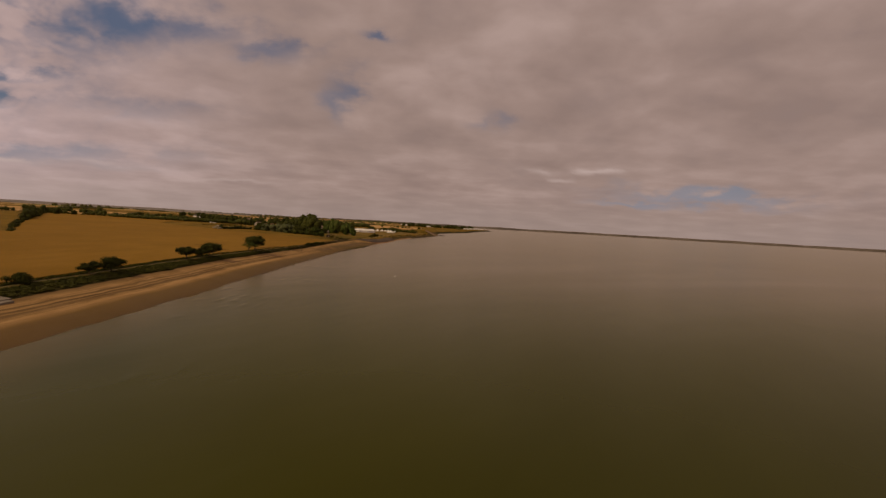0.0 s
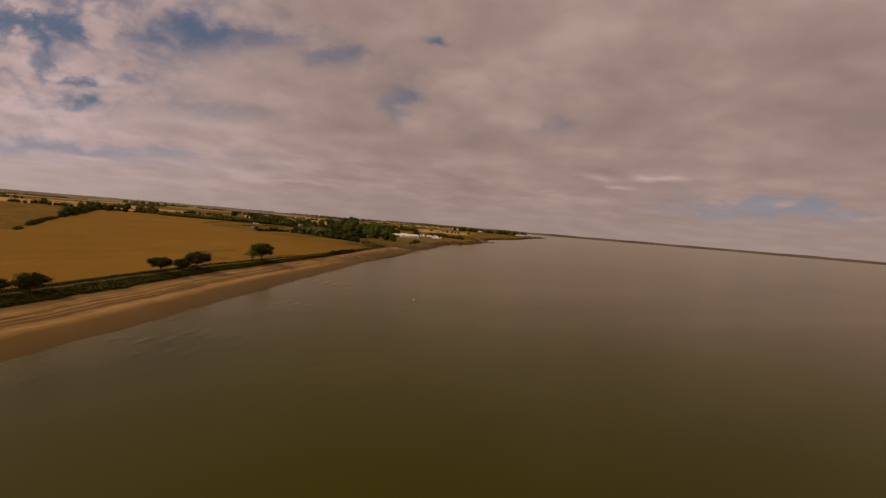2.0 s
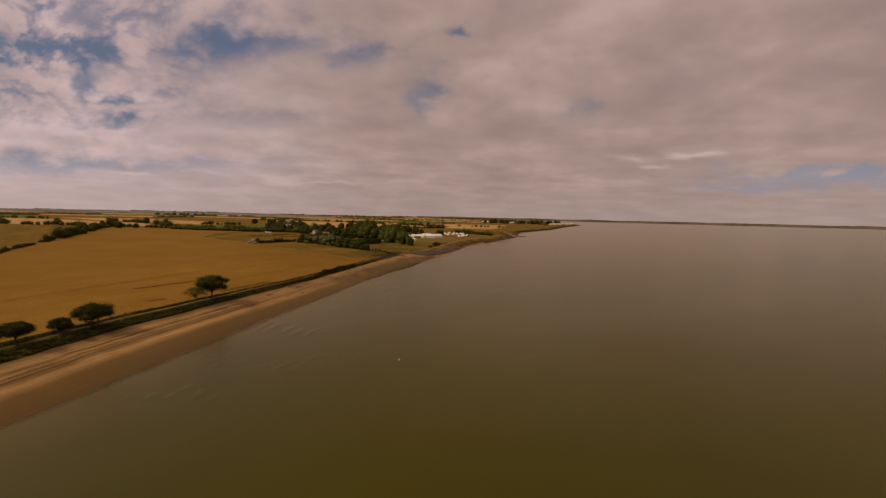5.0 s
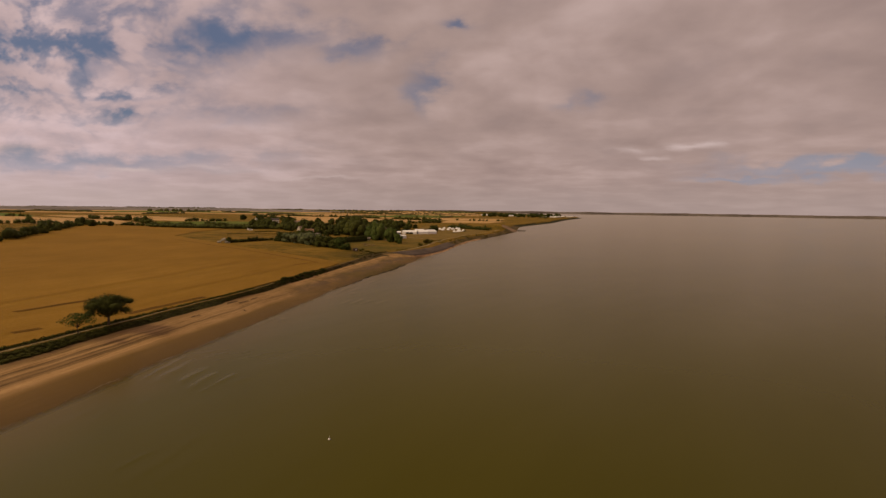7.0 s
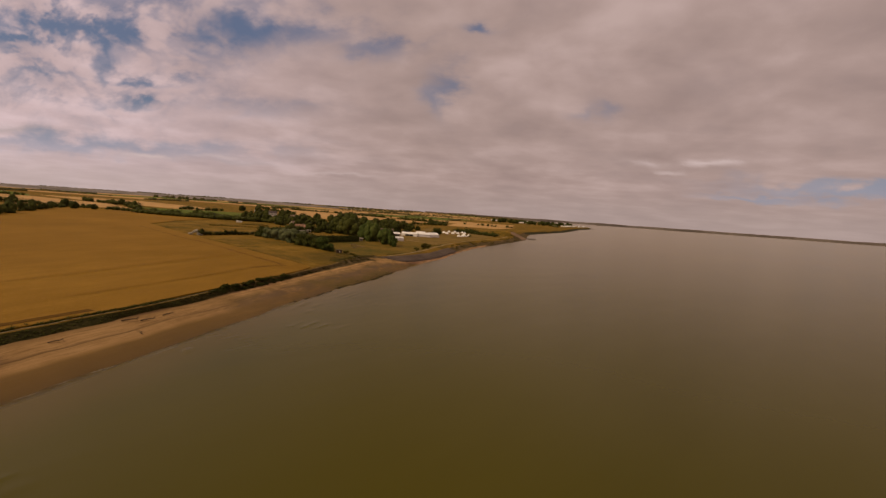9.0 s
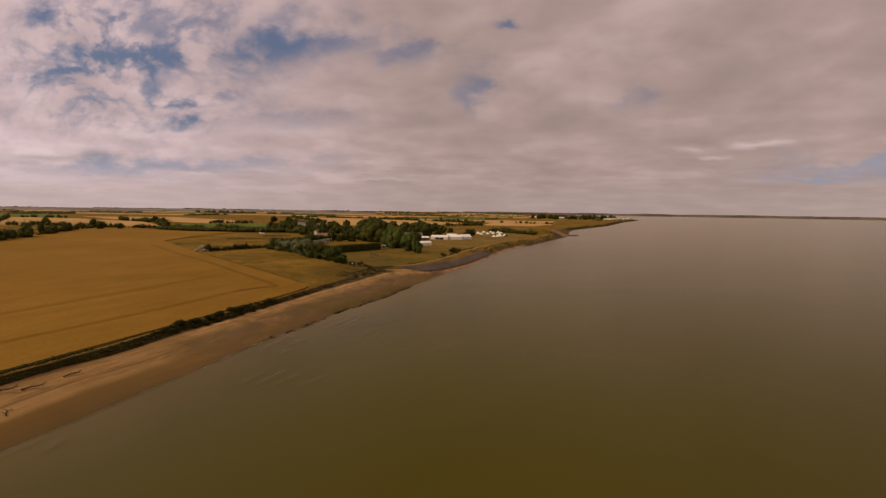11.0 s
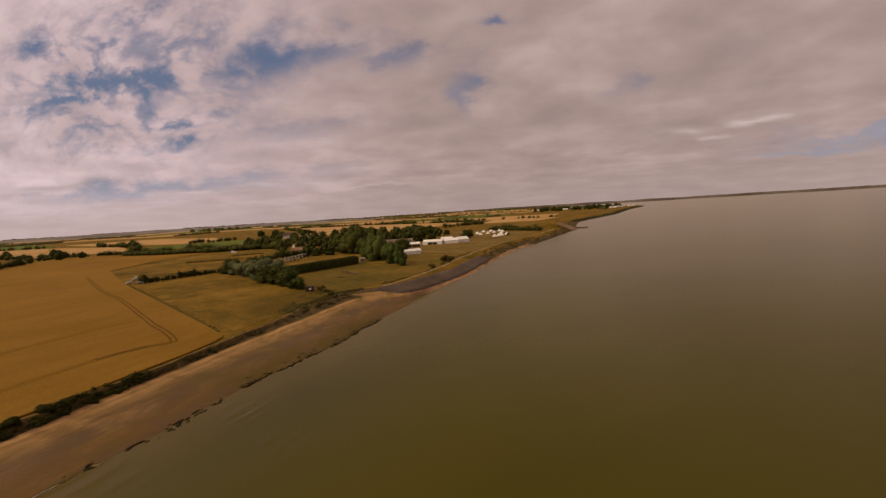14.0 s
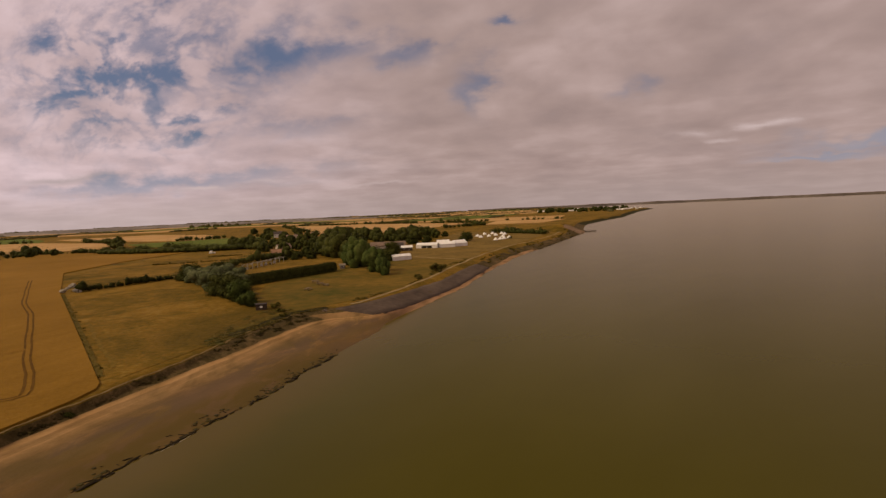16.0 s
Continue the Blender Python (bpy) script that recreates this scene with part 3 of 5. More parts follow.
water = mesh_object("water", [(x, y, 0) for y in ysea for x in xs],
                    [(i * 11 + j, i * 11 + j + 1, i * 11 + j + 12, i * 11 + j + 11) for i in range(9) for j in range(10)], M["water"])
tagged(water, "calm brown-green estuary water under a cloudy sky", "water", kind="structure")


def far_shore():
    verts, faces = [], []
    n = 260
    for i in range(n):
        a = radians(12 - 85 * i / (n - 1))
        r = 4620 + 60 * math.sin(i * 0.3)
        top = 18.5 + 4 * noise.noise(Vector((i * 0.11, 0, 4))) + 2.5 * noise.noise(Vector((i * 0.6, 0, 9)))
        for k, (dr, z) in enumerate(((0, -1), (6, top * 0.8), (30, top), (120, top * 0.6))):
            verts.append((-(r + dr) * math.sin(a), 150 + (r + dr) * math.cos(a), z))
    for i in range(n - 1):
        for k in range(3):
            a = i * 4 + k
            faces.append((a, a + 4, a + 5, a + 1))
    return tagged(mesh_object("backdrop", verts, faces, M["shore"]), "low dark wooded shore across the water", "backdrop", kind="structure")


far_shore()


def hazed_far_hills():
    """Low hills beyond the farmland, far inland, with the haze put into their colour."""
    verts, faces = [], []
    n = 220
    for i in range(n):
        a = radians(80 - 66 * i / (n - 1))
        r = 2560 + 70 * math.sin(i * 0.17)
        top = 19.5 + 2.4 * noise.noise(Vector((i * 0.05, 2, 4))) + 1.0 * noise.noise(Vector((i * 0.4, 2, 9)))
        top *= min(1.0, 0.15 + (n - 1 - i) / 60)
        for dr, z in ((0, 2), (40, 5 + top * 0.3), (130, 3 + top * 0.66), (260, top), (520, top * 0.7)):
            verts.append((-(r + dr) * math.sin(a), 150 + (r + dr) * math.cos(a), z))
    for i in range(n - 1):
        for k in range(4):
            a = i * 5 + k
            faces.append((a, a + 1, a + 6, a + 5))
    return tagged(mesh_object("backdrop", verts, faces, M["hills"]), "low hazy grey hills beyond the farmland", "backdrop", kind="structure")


hazed_far_hills()


# ---- fields ----
def field(name, outline, height, mat, label, cell=40, category="field"):
    bm = bmesh.new()
    bm.faces.new([bm.verts.new((x, y, 0)) for x, y in outline])
    for axis in (0, 1):
        lo, hi = min(p[axis] for p in outline), max(p[axis] for p in outline)
        for c in np.arange(lo + cell * 0.7, hi, cell):
            bmesh.ops.bisect_plane(bm, geom=bm.verts[:] + bm.edges[:] + bm.faces[:], plane_co=(c, c, 0), plane_no=(axis == 0, axis == 1, 0))
    bmesh.ops.triangulate(bm, faces=bm.faces[:])
    for v in bm.verts:
        v.co.z = ground_z(v.co.x, v.co.y) + height
    rim = [e for e in bm.edges if e.is_boundary]
    made = bmesh.ops.extrude_edge_only(bm, edges=rim)["geom"]
    for v in made:
        if isinstance(v, bmesh.types.BMVert):
            v.co.z -= height + 0.8
    bmesh.ops.recalc_face_normals(bm, faces=bm.faces[:])
    me = bpy.data.meshes.new(name)
    bm.to_mesh(me)
    bm.free()
    me.materials.append(mat)
    return tagged(new(name, me), label, category)


WHEAT = [(-91, -250), (-91, 100), (-92.6, 180), (-91.2, 210), (-89.0, 236), (-85.6, 265), (-83.4, 290), (-82.1, 330), (-81.5, 350), (-81.1, 372), (-81.6, 382), (-82.8, 387), (-85, 389.5), (-209, 478), (-297, 548),
         (-322, 610), (-335, 690), (-481, 706), (-528, 697), (-471, 602), (-407, 514), (-300, 365), (-222, 267), (-330, 120), (-330, -250)]
wheat = field("wheat_field", WHEAT, 0.36, M["wheat"], "ripe golden wheat field above the beach", 30)
tagged(field("meadow", [(-84, 393), (-207, 481), (-193, 520), (-176, 508), (-112, 462), (-100, 452), (-84, 442)], 0.08, M["meadow"], "rough meadow of yellow-green grass beside the wheat", 12), kind="stuff")
tagged(field("lawn", [(-84, 455), (-104, 462), (-127, 500), (-123, 556), (-112, 600), (-60.5, 600), (-62.8, 560), (-68.5, 487), (-76, 468)], 0.06, M["lawn"], "mown grass between the hedge and the sea wall", 20), kind="stuff")
tagged(field("lawn", [(-61, 600.5), (-112, 600.5), (-125, 660), (-128, 760), (-140, 900), (-33, 862), (-38.5, 790), (-51, 690)], 0.06, M["dry"], "dry mown grass around the marquee and tents", 20), kind="stuff")
tagged(field("rough_paddock", [(-296, 553), (-211, 483), (-194, 522), (-178, 516), (-170, 545), (-182, 600), (-205, 640), (-262, 690), (-331, 688), (-318, 612)], 0.12, M["meadow"], "rough brown-green paddock behind a hedge", 20), kind="stuff")
GOLD = "distant field of ripe golden grain"
field("grain_field", [(-702, 696), (-600, 714), (-500, 762), (-659, 891), (-938, 1000), (-1079, 983)], 0.6, M["stubble"], GOLD, 80)
field("grain_field", [(-520, 885), (-490, 925), (-640, 1080), (-900, 1220), (-1050, 1120), (-760, 965)], 0.6, M["stubble"], GOLD, 80)
field("grain_field", [(-344, 932), (-240, 952), (-196, 1225), (-515, 1453), (-740, 1470)], 0.6, M["stubble"], GOLD, 90)
field("grain_field", [(-150, 1110), (-60, 1130), (-30, 1290), (-160, 1300)], 0.6, M["stubble"], GOLD, 90)
field("grain_field", [(-190, 1310), (-40, 1330), (-40, 1560), (-250, 1560), (-480, 1500)], 0.6, M["stubble"], GOLD, 90)
field("green_field", [(-345, 730), (-470, 775), (-560, 835), (-480, 915), (-400, 930), (-360, 800)], 0.4, M["green"], "distant green crop behind a hedge", 80)
field("green_field", [(-1100, 1000), (-950, 1010), (-1070, 1110), (-1500, 1350), (-1700, 1150)], 0.4, M["green"], "distant green crop behind a hedge", 90)


def strip(name, points, width, lift, mat, parent=None):
    """A flat strip laid along points on the ground."""
    verts, faces = [], []
    for i, (x, y) in enumerate(points):
        a, b = points[max(0, i - 1)], points[min(len(points) - 1, i + 1)]
        dx, dy = b[0] - a[0], b[1] - a[1]
        n = math.hypot(dx, dy)
        wv = width * (1 + 0.25 * noise.noise(Vector((x * 0.2, y * 0.2, 1))))
        for s in (-1, 1):
            px, py = x - s * dy / n * wv / 2, y + s * dx / n * wv / 2
            verts.append((px, py, ground_z(px, py) + lift))
    for i in range(len(points) - 1):
        faces.append((2 * i, 2 * i + 1, 2 * i + 3, 2 * i + 2))
    return mesh_object(name, verts, faces, mat, parent)


def between(points, gap):
    out = []
    for a, b in zip(points, points[1:]):
        n = max(1, int(math.hypot(b[0] - a[0], b[1] - a[1]) / gap))
        out += [(a[0] + (b[0] - a[0]) * k / n, a[1] + (b[1] - a[1]) * k / n) for k in range(n)]
    return out + [points[-1]]


def tramline(points, width=0.42, look_of="tram"):
    pts = between(points, 4)
    for s in (-0.62, 0.62):
        side = []
        for i, (x, y) in enumerate(pts):
            a, b = pts[max(0, i - 1)], pts[min(len(pts) - 1, i + 1)]
            n = math.hypot(b[0] - a[0], b[1] - a[1])
            j = 0.2 * noise.noise(Vector((x * 0.1, y * 0.1, 0)))
            side.append((x - (s + j) * (b[1] - a[1]) / n, y + (s + j) * (b[0] - a[0]) / n))
        strip("wheel_track", side, width, 0.40, M[look_of], wheat)


STROKES = [([(-117.5, 248), (-115.5, 259), (-112.5, 271)], 0.9), ([(-90.4, 254), (-88.8, 266), (-86.8, 281)], 1.0), ([(-98.6, 231), (-96.8, 236)], 0.8)]
tramline([(-98.3, 366), (-97.4, 372), (-95, 377.5), (-92.4, 380), (-92.2, 381.6), (-93.8, 383.4), (-97, 386), (-104, 391), (-116, 399), (-150, 424), (-172, 440), (-198, 456), (-240, 487), (-280, 517)], 0.46)
tramline([(-98.3, 366), (-98.6, 350), (-99, 330), (-102, 290)], 0.3, "faint")
tramline([(-124, 405), (-127, 396), (-128, 385), (-128, 330), (-131, 270), (-134, 200)], 0.3, "faint")
# short darker strokes through the wheat beside the trees
for stroke, wide in STROKES:
    tramline(stroke, wide)


# ---- paths and the sea wall ----
path_pts = [(bank_x(y) - 0.9, y) for y in np.arange(60, 216, 3.0)]
tagged(strip("path", path_pts, 0.9, 0.03, M["track"]), "narrow grassy footpath between the wheat and the beach", "path", kind="structure")
path_pts = [(bank_x(y) - 0.9, y) for y in np.arange(216, 322, 3.0)]
tagged(strip("path", path_pts, 0.6, 0.05, M["path"]), "narrow pale footpath between the wheat and the beach", "path", kind="structure")
path_pts = [(bank_x(y) - float(np.interp(y, (210, 240, 266, 292), (1.95, 1.8, 1.4, 1.3))), y) for y in np.arange(60, 322, 3.0)]
tagged(strip("grass_verge", path_pts, 0.9, 0.07, M["rank"]), "dark rank grass between the wheat and the footpath", "verge", kind="structure")
path_pts = [(bank_x(y) - 0.55 + 0.3 * noise.noise(Vector((y * 0.3, 3, 0))), y) for y in np.arange(330, 452, 1.5)]
tagged(strip("path", path_pts, 0.5, 0.10, M["lip"]), "thin pale trodden edge along the crest of the bank", "path", kind="structure")
for off, wide, k in ((2.4, 3.0, 0), (5.2, 2.2, 1)):
    path_pts = [(bank_x(y) - off + 0.8 * noise.noise(Vector((y * 0.25, off, 0))), y) for y in np.arange(424 + 6 * k, 462 - 5 * k, 2.0)]
    tagged(strip("grass_verge", path_pts, wide, 0.14 + 0.01 * k, M["rank"] if k == 0 else M["verge"]), "dark rough ground above the eroded bank", "verge", kind="structure")
path_pts = [(bank_x(y) - 1.2, y) for y in np.arange(466, 860, 3.0)]
tagged(strip("path", path_pts, 1.3, 0.10, M["path"]), "narrow pale footpath along the top of the sea wall", "path", kind="structure")
tagged(strip("path", between([(-146, 532), (-143, 555), (-139, 582)], 3), 1.4, 0.12, M["path"]), "pale path behind the long hedge", "path", kind="structure")
tagged(strip("path", between([(-101, 616), (-85, 606), (-70, 600), (-60, 595)], 3), 1.6, 0.10, M["path"]), "pale footpath from the tent to the sea wall", "path", kind="structure")


def sea_wall():
    root = tagged(new("sea_wall"), "dark grey sloping stone sea wall above a strip of sand", "sea wall")
    ys = np.arange(459.0, 592, 1.5)
    cols = (0.0, 0.06, 0.25, 0.5, 0.75, 0.97, 1.0)
    verts, faces = [], []
    for i, y in enumerate(ys):
        f, b = bank_x(y), beach_x(y) + 0.4
        top = float(np.interp(y, (459, 480, 524, 592), (0.0, 0.08, 0.30, 0.34))) + 0.03 * noise.noise(Vector((y * 0.2, 2, 2)))
        ends = min(1.0, 0.35 + 0.65 * i, (len(ys) - 1 - i) / 5)
        for k in cols:
            x = f + (b - f) * (top + (1 - top) * k)
            lift = (0.25 if 0 < k < 1 else -0.5) * ends - 0.3 * (1 - ends)
            verts.append((x, y, ground_z(x, y) + lift + 0.06 * noise.noise(Vector((x * 0.7, y * 0.7, 0)))))
    n = len(cols)
    for i in range(len(ys) - 1):
        for j in range(n - 1):
            a = i * n + j
            faces.append((a, a + 1, a + n + 1, a + n))
    mesh_object("slope", verts, faces, M["pitch"], root)


sea_wall()


# ---- building blocks ----
def part(name, verts, faces, mat, parent, label="", smooth=True):
    ob = mesh_object(name, verts, faces, mat, parent, smooth)
    return tagged(ob, label) if label else ob


def box(x0, y0, z0, x1, y1, z1):
    v = [(x, y, z) for z in (z0, z1) for y in (y0, y1) for x in (x0, x1)]
    return v, [(0, 2, 3, 1), (4, 5, 7, 6), (0, 1, 5, 4), (2, 6, 7, 3), (0, 4, 6, 2), (1, 3, 7, 5)]


def merge(*pieces):
    verts, faces = [], []
    for v, f in pieces:
        n = len(verts)
        verts += v
        faces += [tuple(i + n for i in face) for face in f]
    return verts, faces


def tube(points, radii, sides=7):
    verts, faces = [], []
    for i, p in enumerate(points):
        a, b = Vector(points[max(0, i - 1)]), Vector(points[min(len(points) - 1, i + 1)])
        d = (b - a).normalized()
        u = d.orthogonal().normalized()
        w = d.cross(u)
        for k in range(sides):
            q = Vector(p) + radii[i] * (math.cos(2 * math.pi * k / sides) * u + math.sin(2 * math.pi * k / sides) * w)
            verts.append(tuple(q))
    for i in range(len(points) - 1):
        for k in range(sides):
            a, b = i * sides + k, i * sides + (k + 1) % sides
            faces.append((a, b, b + sides, a + sides))
    faces.append(tuple(range(sides))[::-1])
    faces.append(tuple(range((len(points) - 1) * sides, len(points) * sides)))
    return verts, faces


ICO = bmesh.new()
bmesh.ops.create_icosphere(ICO, subdivisions=2, radius=1)
ICO_V, ICO_F = np.array([v.co[:] for v in ICO.verts]), [tuple(v.index for v in f.verts) for f in ICO.faces]
ICO.free()


def foliage(rng, lobes, leaves, size, core=0.6):
    """Leaf clumps over a set of lobes (centre, radii), with a rough dense core in each."""
    verts, faces = [], []
    weights = np.array([r[0] * r[1] + r[1] * r[2] + r[0] * r[2] for _, r in lobes])
    counts = (leaves * weights / weights.sum()).astype(int) + 1
    for (c, r), n in zip(lobes, counts):
        c, r = np.array(c, float), np.array(r, float)
        if core:
            wob = np.array([noise.noise(Vector(p * 2.1 + c)) for p in ICO_V])
            base = len(verts)
            verts += (c + ICO_V * r * core * (1 + 0.35 * wob[:, None])).tolist()
            faces += [tuple(i + base for i in f) for f in ICO_F]
        d = rng.normal(size=(n, 3))
        d /= np.linalg.norm(d, axis=1)[:, None]
        rad = (rng.uniform(0.35, 1.0, n) ** 0.6)[:, None] * 1.12
        p = c + d * r * rad
        nrm = d + rng.normal(scale=0.28, size=(n, 3))
        nrm /= np.linalg.norm(nrm, axis=1)[:, None]
        t1 = np.cross(nrm, rng.normal(size=(n, 3)))
        t1 /= np.linalg.norm(t1, axis=1)[:, None]
        t2 = np.cross(nrm, t1)
        s = size * rng.uniform(0.55, 1.25, n)[:, None]
        e = rng.uniform(0.5, 1.0, (n, 1))
        base = len(verts)
        quad = np.stack([p + t1 * s, p + t2 * s * e + nrm * s * 0.25, p - t1 * s, p - t2 * s * e + nrm * s * 0.25], 1)
        verts += quad.reshape(-1, 3).tolist()
        faces += [(base + 4 * i, base + 4 * i + 1, base + 4 * i + 2, base + 4 * i + 3) for i in range(n)]
    return verts, faces


def spread_lobes(rng, width, height, z0, n, flat=0.45):
    """Lobes that together fill a rounded crown of that width and height: a few large ones inside, smaller ones over them."""
    out = []
    mid, half = (z0 + height) / 2, (height - z0) / 2
    for i in range(n):
        d = rng.normal(size=3)
        d /= np.linalg.norm(d)
        if d[2] < -0.55 and z0 > 0.9:
            d[2] *= -0.6
        inner = i < n // 4
        q = rng.uniform(0.1, 0.4) if inner else rng.uniform(0.55, 0.95)
        r = width * (rng.uniform(0.28, 0.36) if inner else rng.uniform(0.12, 0.21) * (1.45 if flat > 0.75 else 1.0))
        rz = min(r * flat * rng.uniform(0.9, 1.4), half * 0.8)
        x, y = d[0] * q * width / 2, d[1] * q * width / 2
        out.append(((x, y, mid + d[2] * q * half), (r, r, rz)))
    return out


def make_tree(name, seed, height, width, z0, mat, label, leaves=1500, leaf=0.28, lobes=16, flat=0.6, trunk=0.22, lean=0.0, core=0.58, group="", limbs=6):
    leaves, leaf = int(leaves * 3.4), leaf * 0.6
    rng = np.random.default_rng(seed)
    root = tagged(new(name), label, "bush" if name == "bush" else "tree", group)
    lb = spread_lobes(rng, width, height, z0, lobes, flat)
    fork = (lean * 0.4, 0.0, max(z0 * 0.8, height * 0.22))
    v, f = tube([(0, 0, -0.4), (lean * 0.15, 0.03, fork[2] * 0.5), fork], [trunk * 1.4, trunk, trunk * 0.8])
    part("trunk", v, f, M["bark"], root)
    for i in sorted(range(len(lb)), key=lambda k: -lb[k][1][0])[:limbs]:
        c = lb[i][0]
        mid = (fork[0] * 0.5 + c[0] * 0.5, c[1] * 0.5 + 0.15, fork[2] * 0.45 + c[2] * 0.55)
        v, f = tube([fork, mid, c], [trunk * 0.55, trunk * 0.38, trunk * 0.12], 5)
        part("limb", v, f, M["bark"], root)
    v, f = foliage(rng, lb, leaves, leaf, core)
    part("crown", v, f, mat, root)
    return root


def put(ob, x, y, turn=0.0, scale=1.0, dz=0.0):
    ob.matrix_basis = pose(x, y, ground_z(x, y) + dz, 0, 0, turn) @ Matrix.Scale(scale, 4)
    return ob


def again(ob, x, y, turn=0.0, scale=1.0, dz=0.0):
    """Another one like ob."""
    made = copy_thing(ob, pose(x, y, ground_z(x, y) + dz, 0, 0, turn))
    made.scale = (scale, scale, scale)
    return made


# ---- trees along the field's edge ----
EDGE = "trees on the field's edge"
put(make_tree("bush", 11, 2.6, 5.2, 0.2, M["hawthorn"], "low dark bush on the edge of the wheat", 900, 0.24, 12, 0.7, 0.1, group=EDGE), -88.5, 109)
put(make_tree("tree", 12, 3.7, 7.0, 1.0, M["hawthorn"], "low wind-shaped hawthorn tree beside the wheat", 1100, 0.26, 14, 0.55, 0.16, -1.2, group=EDGE), -88.5, 131, 0, 0.8)
put(make_tree("tree", 13, 5.0, 7.4, 0.9, M["hawthorn"], "dark wind-shaped tree rising from scrub by the wheat", 1300, 0.27, 16, 0.55, 0.2, -0.8, group=EDGE), -87.8, 138.5, 0, 0.86)
put(make_tree("tree", 14, 5.0, 8.6, 1.3, M["hawthorn"], "broad flat-topped dark tree with a short trunk", 2200, 0.27, 22, 0.6, 0.24, 0.3, group=EDGE), -89.8, 183.5, 0, 0.88)
put(make_tree("tree", 15, 5.4, 9.8, 1.0, M["hawthorn"], "broad dome-shaped dark tree beside the footpath", 2300, 0.27, 26, 0.6, 0.26, 0.5, group=EDGE), -89.4, 201, 0, 0.95)
put(make_tree("tree", 16, 3.4, 6.4, 0.9, M["hawthorn"], "low tree leaning against a broader one", 1000, 0.25, 12, 0.5, 0.14, -1.0, group=EDGE), -90.0, 193.5)
put(make_tree("tree", 17, 7.7, 10.8, 1.3, M["hawthorn"], "upright dark tree with an open ragged crown", 2300, 0.26, 20, 0.6, 0.28, 0.2, group=EDGE, limbs=9), -86.8, 244, 40)
put(make_tree("tree", 18, 5.0, 6.6, 2.0, M["poplar"], "thin half-bare small tree with visible branches", 520, 0.22, 11, 0.45, 0.11, -0.5, 0.0, group=EDGE, limbs=11), -86.2, 235)


# ---- scrub on the bank ----
def scrub(name, spots, mat, label, seed, leaves=26, leaf=0.26):
    rng = np.random.default_rng(seed)
    lobes = []
    for x, y, r, h in spots:
        z = ground_z(x, y)
        lobes.append(((x, y, z + h * 0.35), (r, r, h * 0.65)))
    v, f = foliage(rng, lobes, leaves * 2 * len(lobes), leaf * 0.8, 0.6)
    return tagged(mesh_object(name, v, f, mat), label, "scrub", kind="stuff")


def bank_scrub():
    rng = np.random.default_rng(5)
    spots, line = [], []
    for y in np.arange(60, 302, 0.9):
        f, b = bank_x(y), beach_x(y)
        thick = (1.0 + 0.3 * noise.noise(Vector((y * 0.05, 4, 0)))) * (1.0 if y < 240 else max(0.4, 1.0 - (y - 240) / 30))
        for k in range(6 if y < 240 else 3):
            q = rng.uniform(0.0, 0.86)
            spots.append((f + 0.3 + (b - f - 0.4) * q, y + rng.uniform(-0.6, 0.6), rng.uniform(0.6, 1.0) * thick, rng.uniform(0.25, 0.55) * thick))
        line.append((f - float(np.interp(y, (210, 240, 266, 292), (2.6, 2.3, 1.6, 1.3))) + rng.uniform(-0.25, 0.25), y, rng.uniform(0.4, 0.6), rng.uniform(0.4, 0.75)))
    scrub("scrub", spots, M["bramble"], "dark green bramble scrub on the bank above the beach", 21, 26, 0.14)
    scrub("field_margin", line, M["leaf"], "dark line of weeds along the wheat's edge", 22, 16, 0.2)
    spots = []
    for y in np.arange(302, 454, 0.5):
        f, b = bank_x(y), beach_x(y)
        bare = y > 366
        for k in range(2):
            if noise.noise(Vector((y * 0.1, 3 + k, 0))) > (0.22 if y < 416 and bare else 0.0 if bare else -0.25):
                q = rng.uniform(0.0, 0.75)
                g = 0.7 if bare else 0.9
                wide = 2.3 if y > 418 else 1.0
                spots.append((f + (b - f) * q - (y > 426) * rng.uniform(0, 1), y, rng.uniform(0.3, 0.65) * g * wide, rng.uniform(0.2, 0.45) * g * (0.6 if y > 418 else 1.0)))
    scrub("scrub", spots, M["earthy"], "patchy dark scrub on the eroded bank", 23, 16, 0.14)
    spots = []
    for y in np.arange(600, 900, 2.2):
        f, b = bank_x(y), beach_x(y)
        for k in range(2):
            if noise.noise(Vector((y * 0.05, 8 + k, 0))) > 0.08:
                spots.append((f + (b - f) * rng.uniform(0.2, 0.95), y, rng.uniform(0.6, 1.4), rng.uniform(0.35, 0.8)))
    scrub("scrub", spots, M["tussock"], "dark rough scrub along the low cliff", 24, 14, 0.35)


bank_scrub()


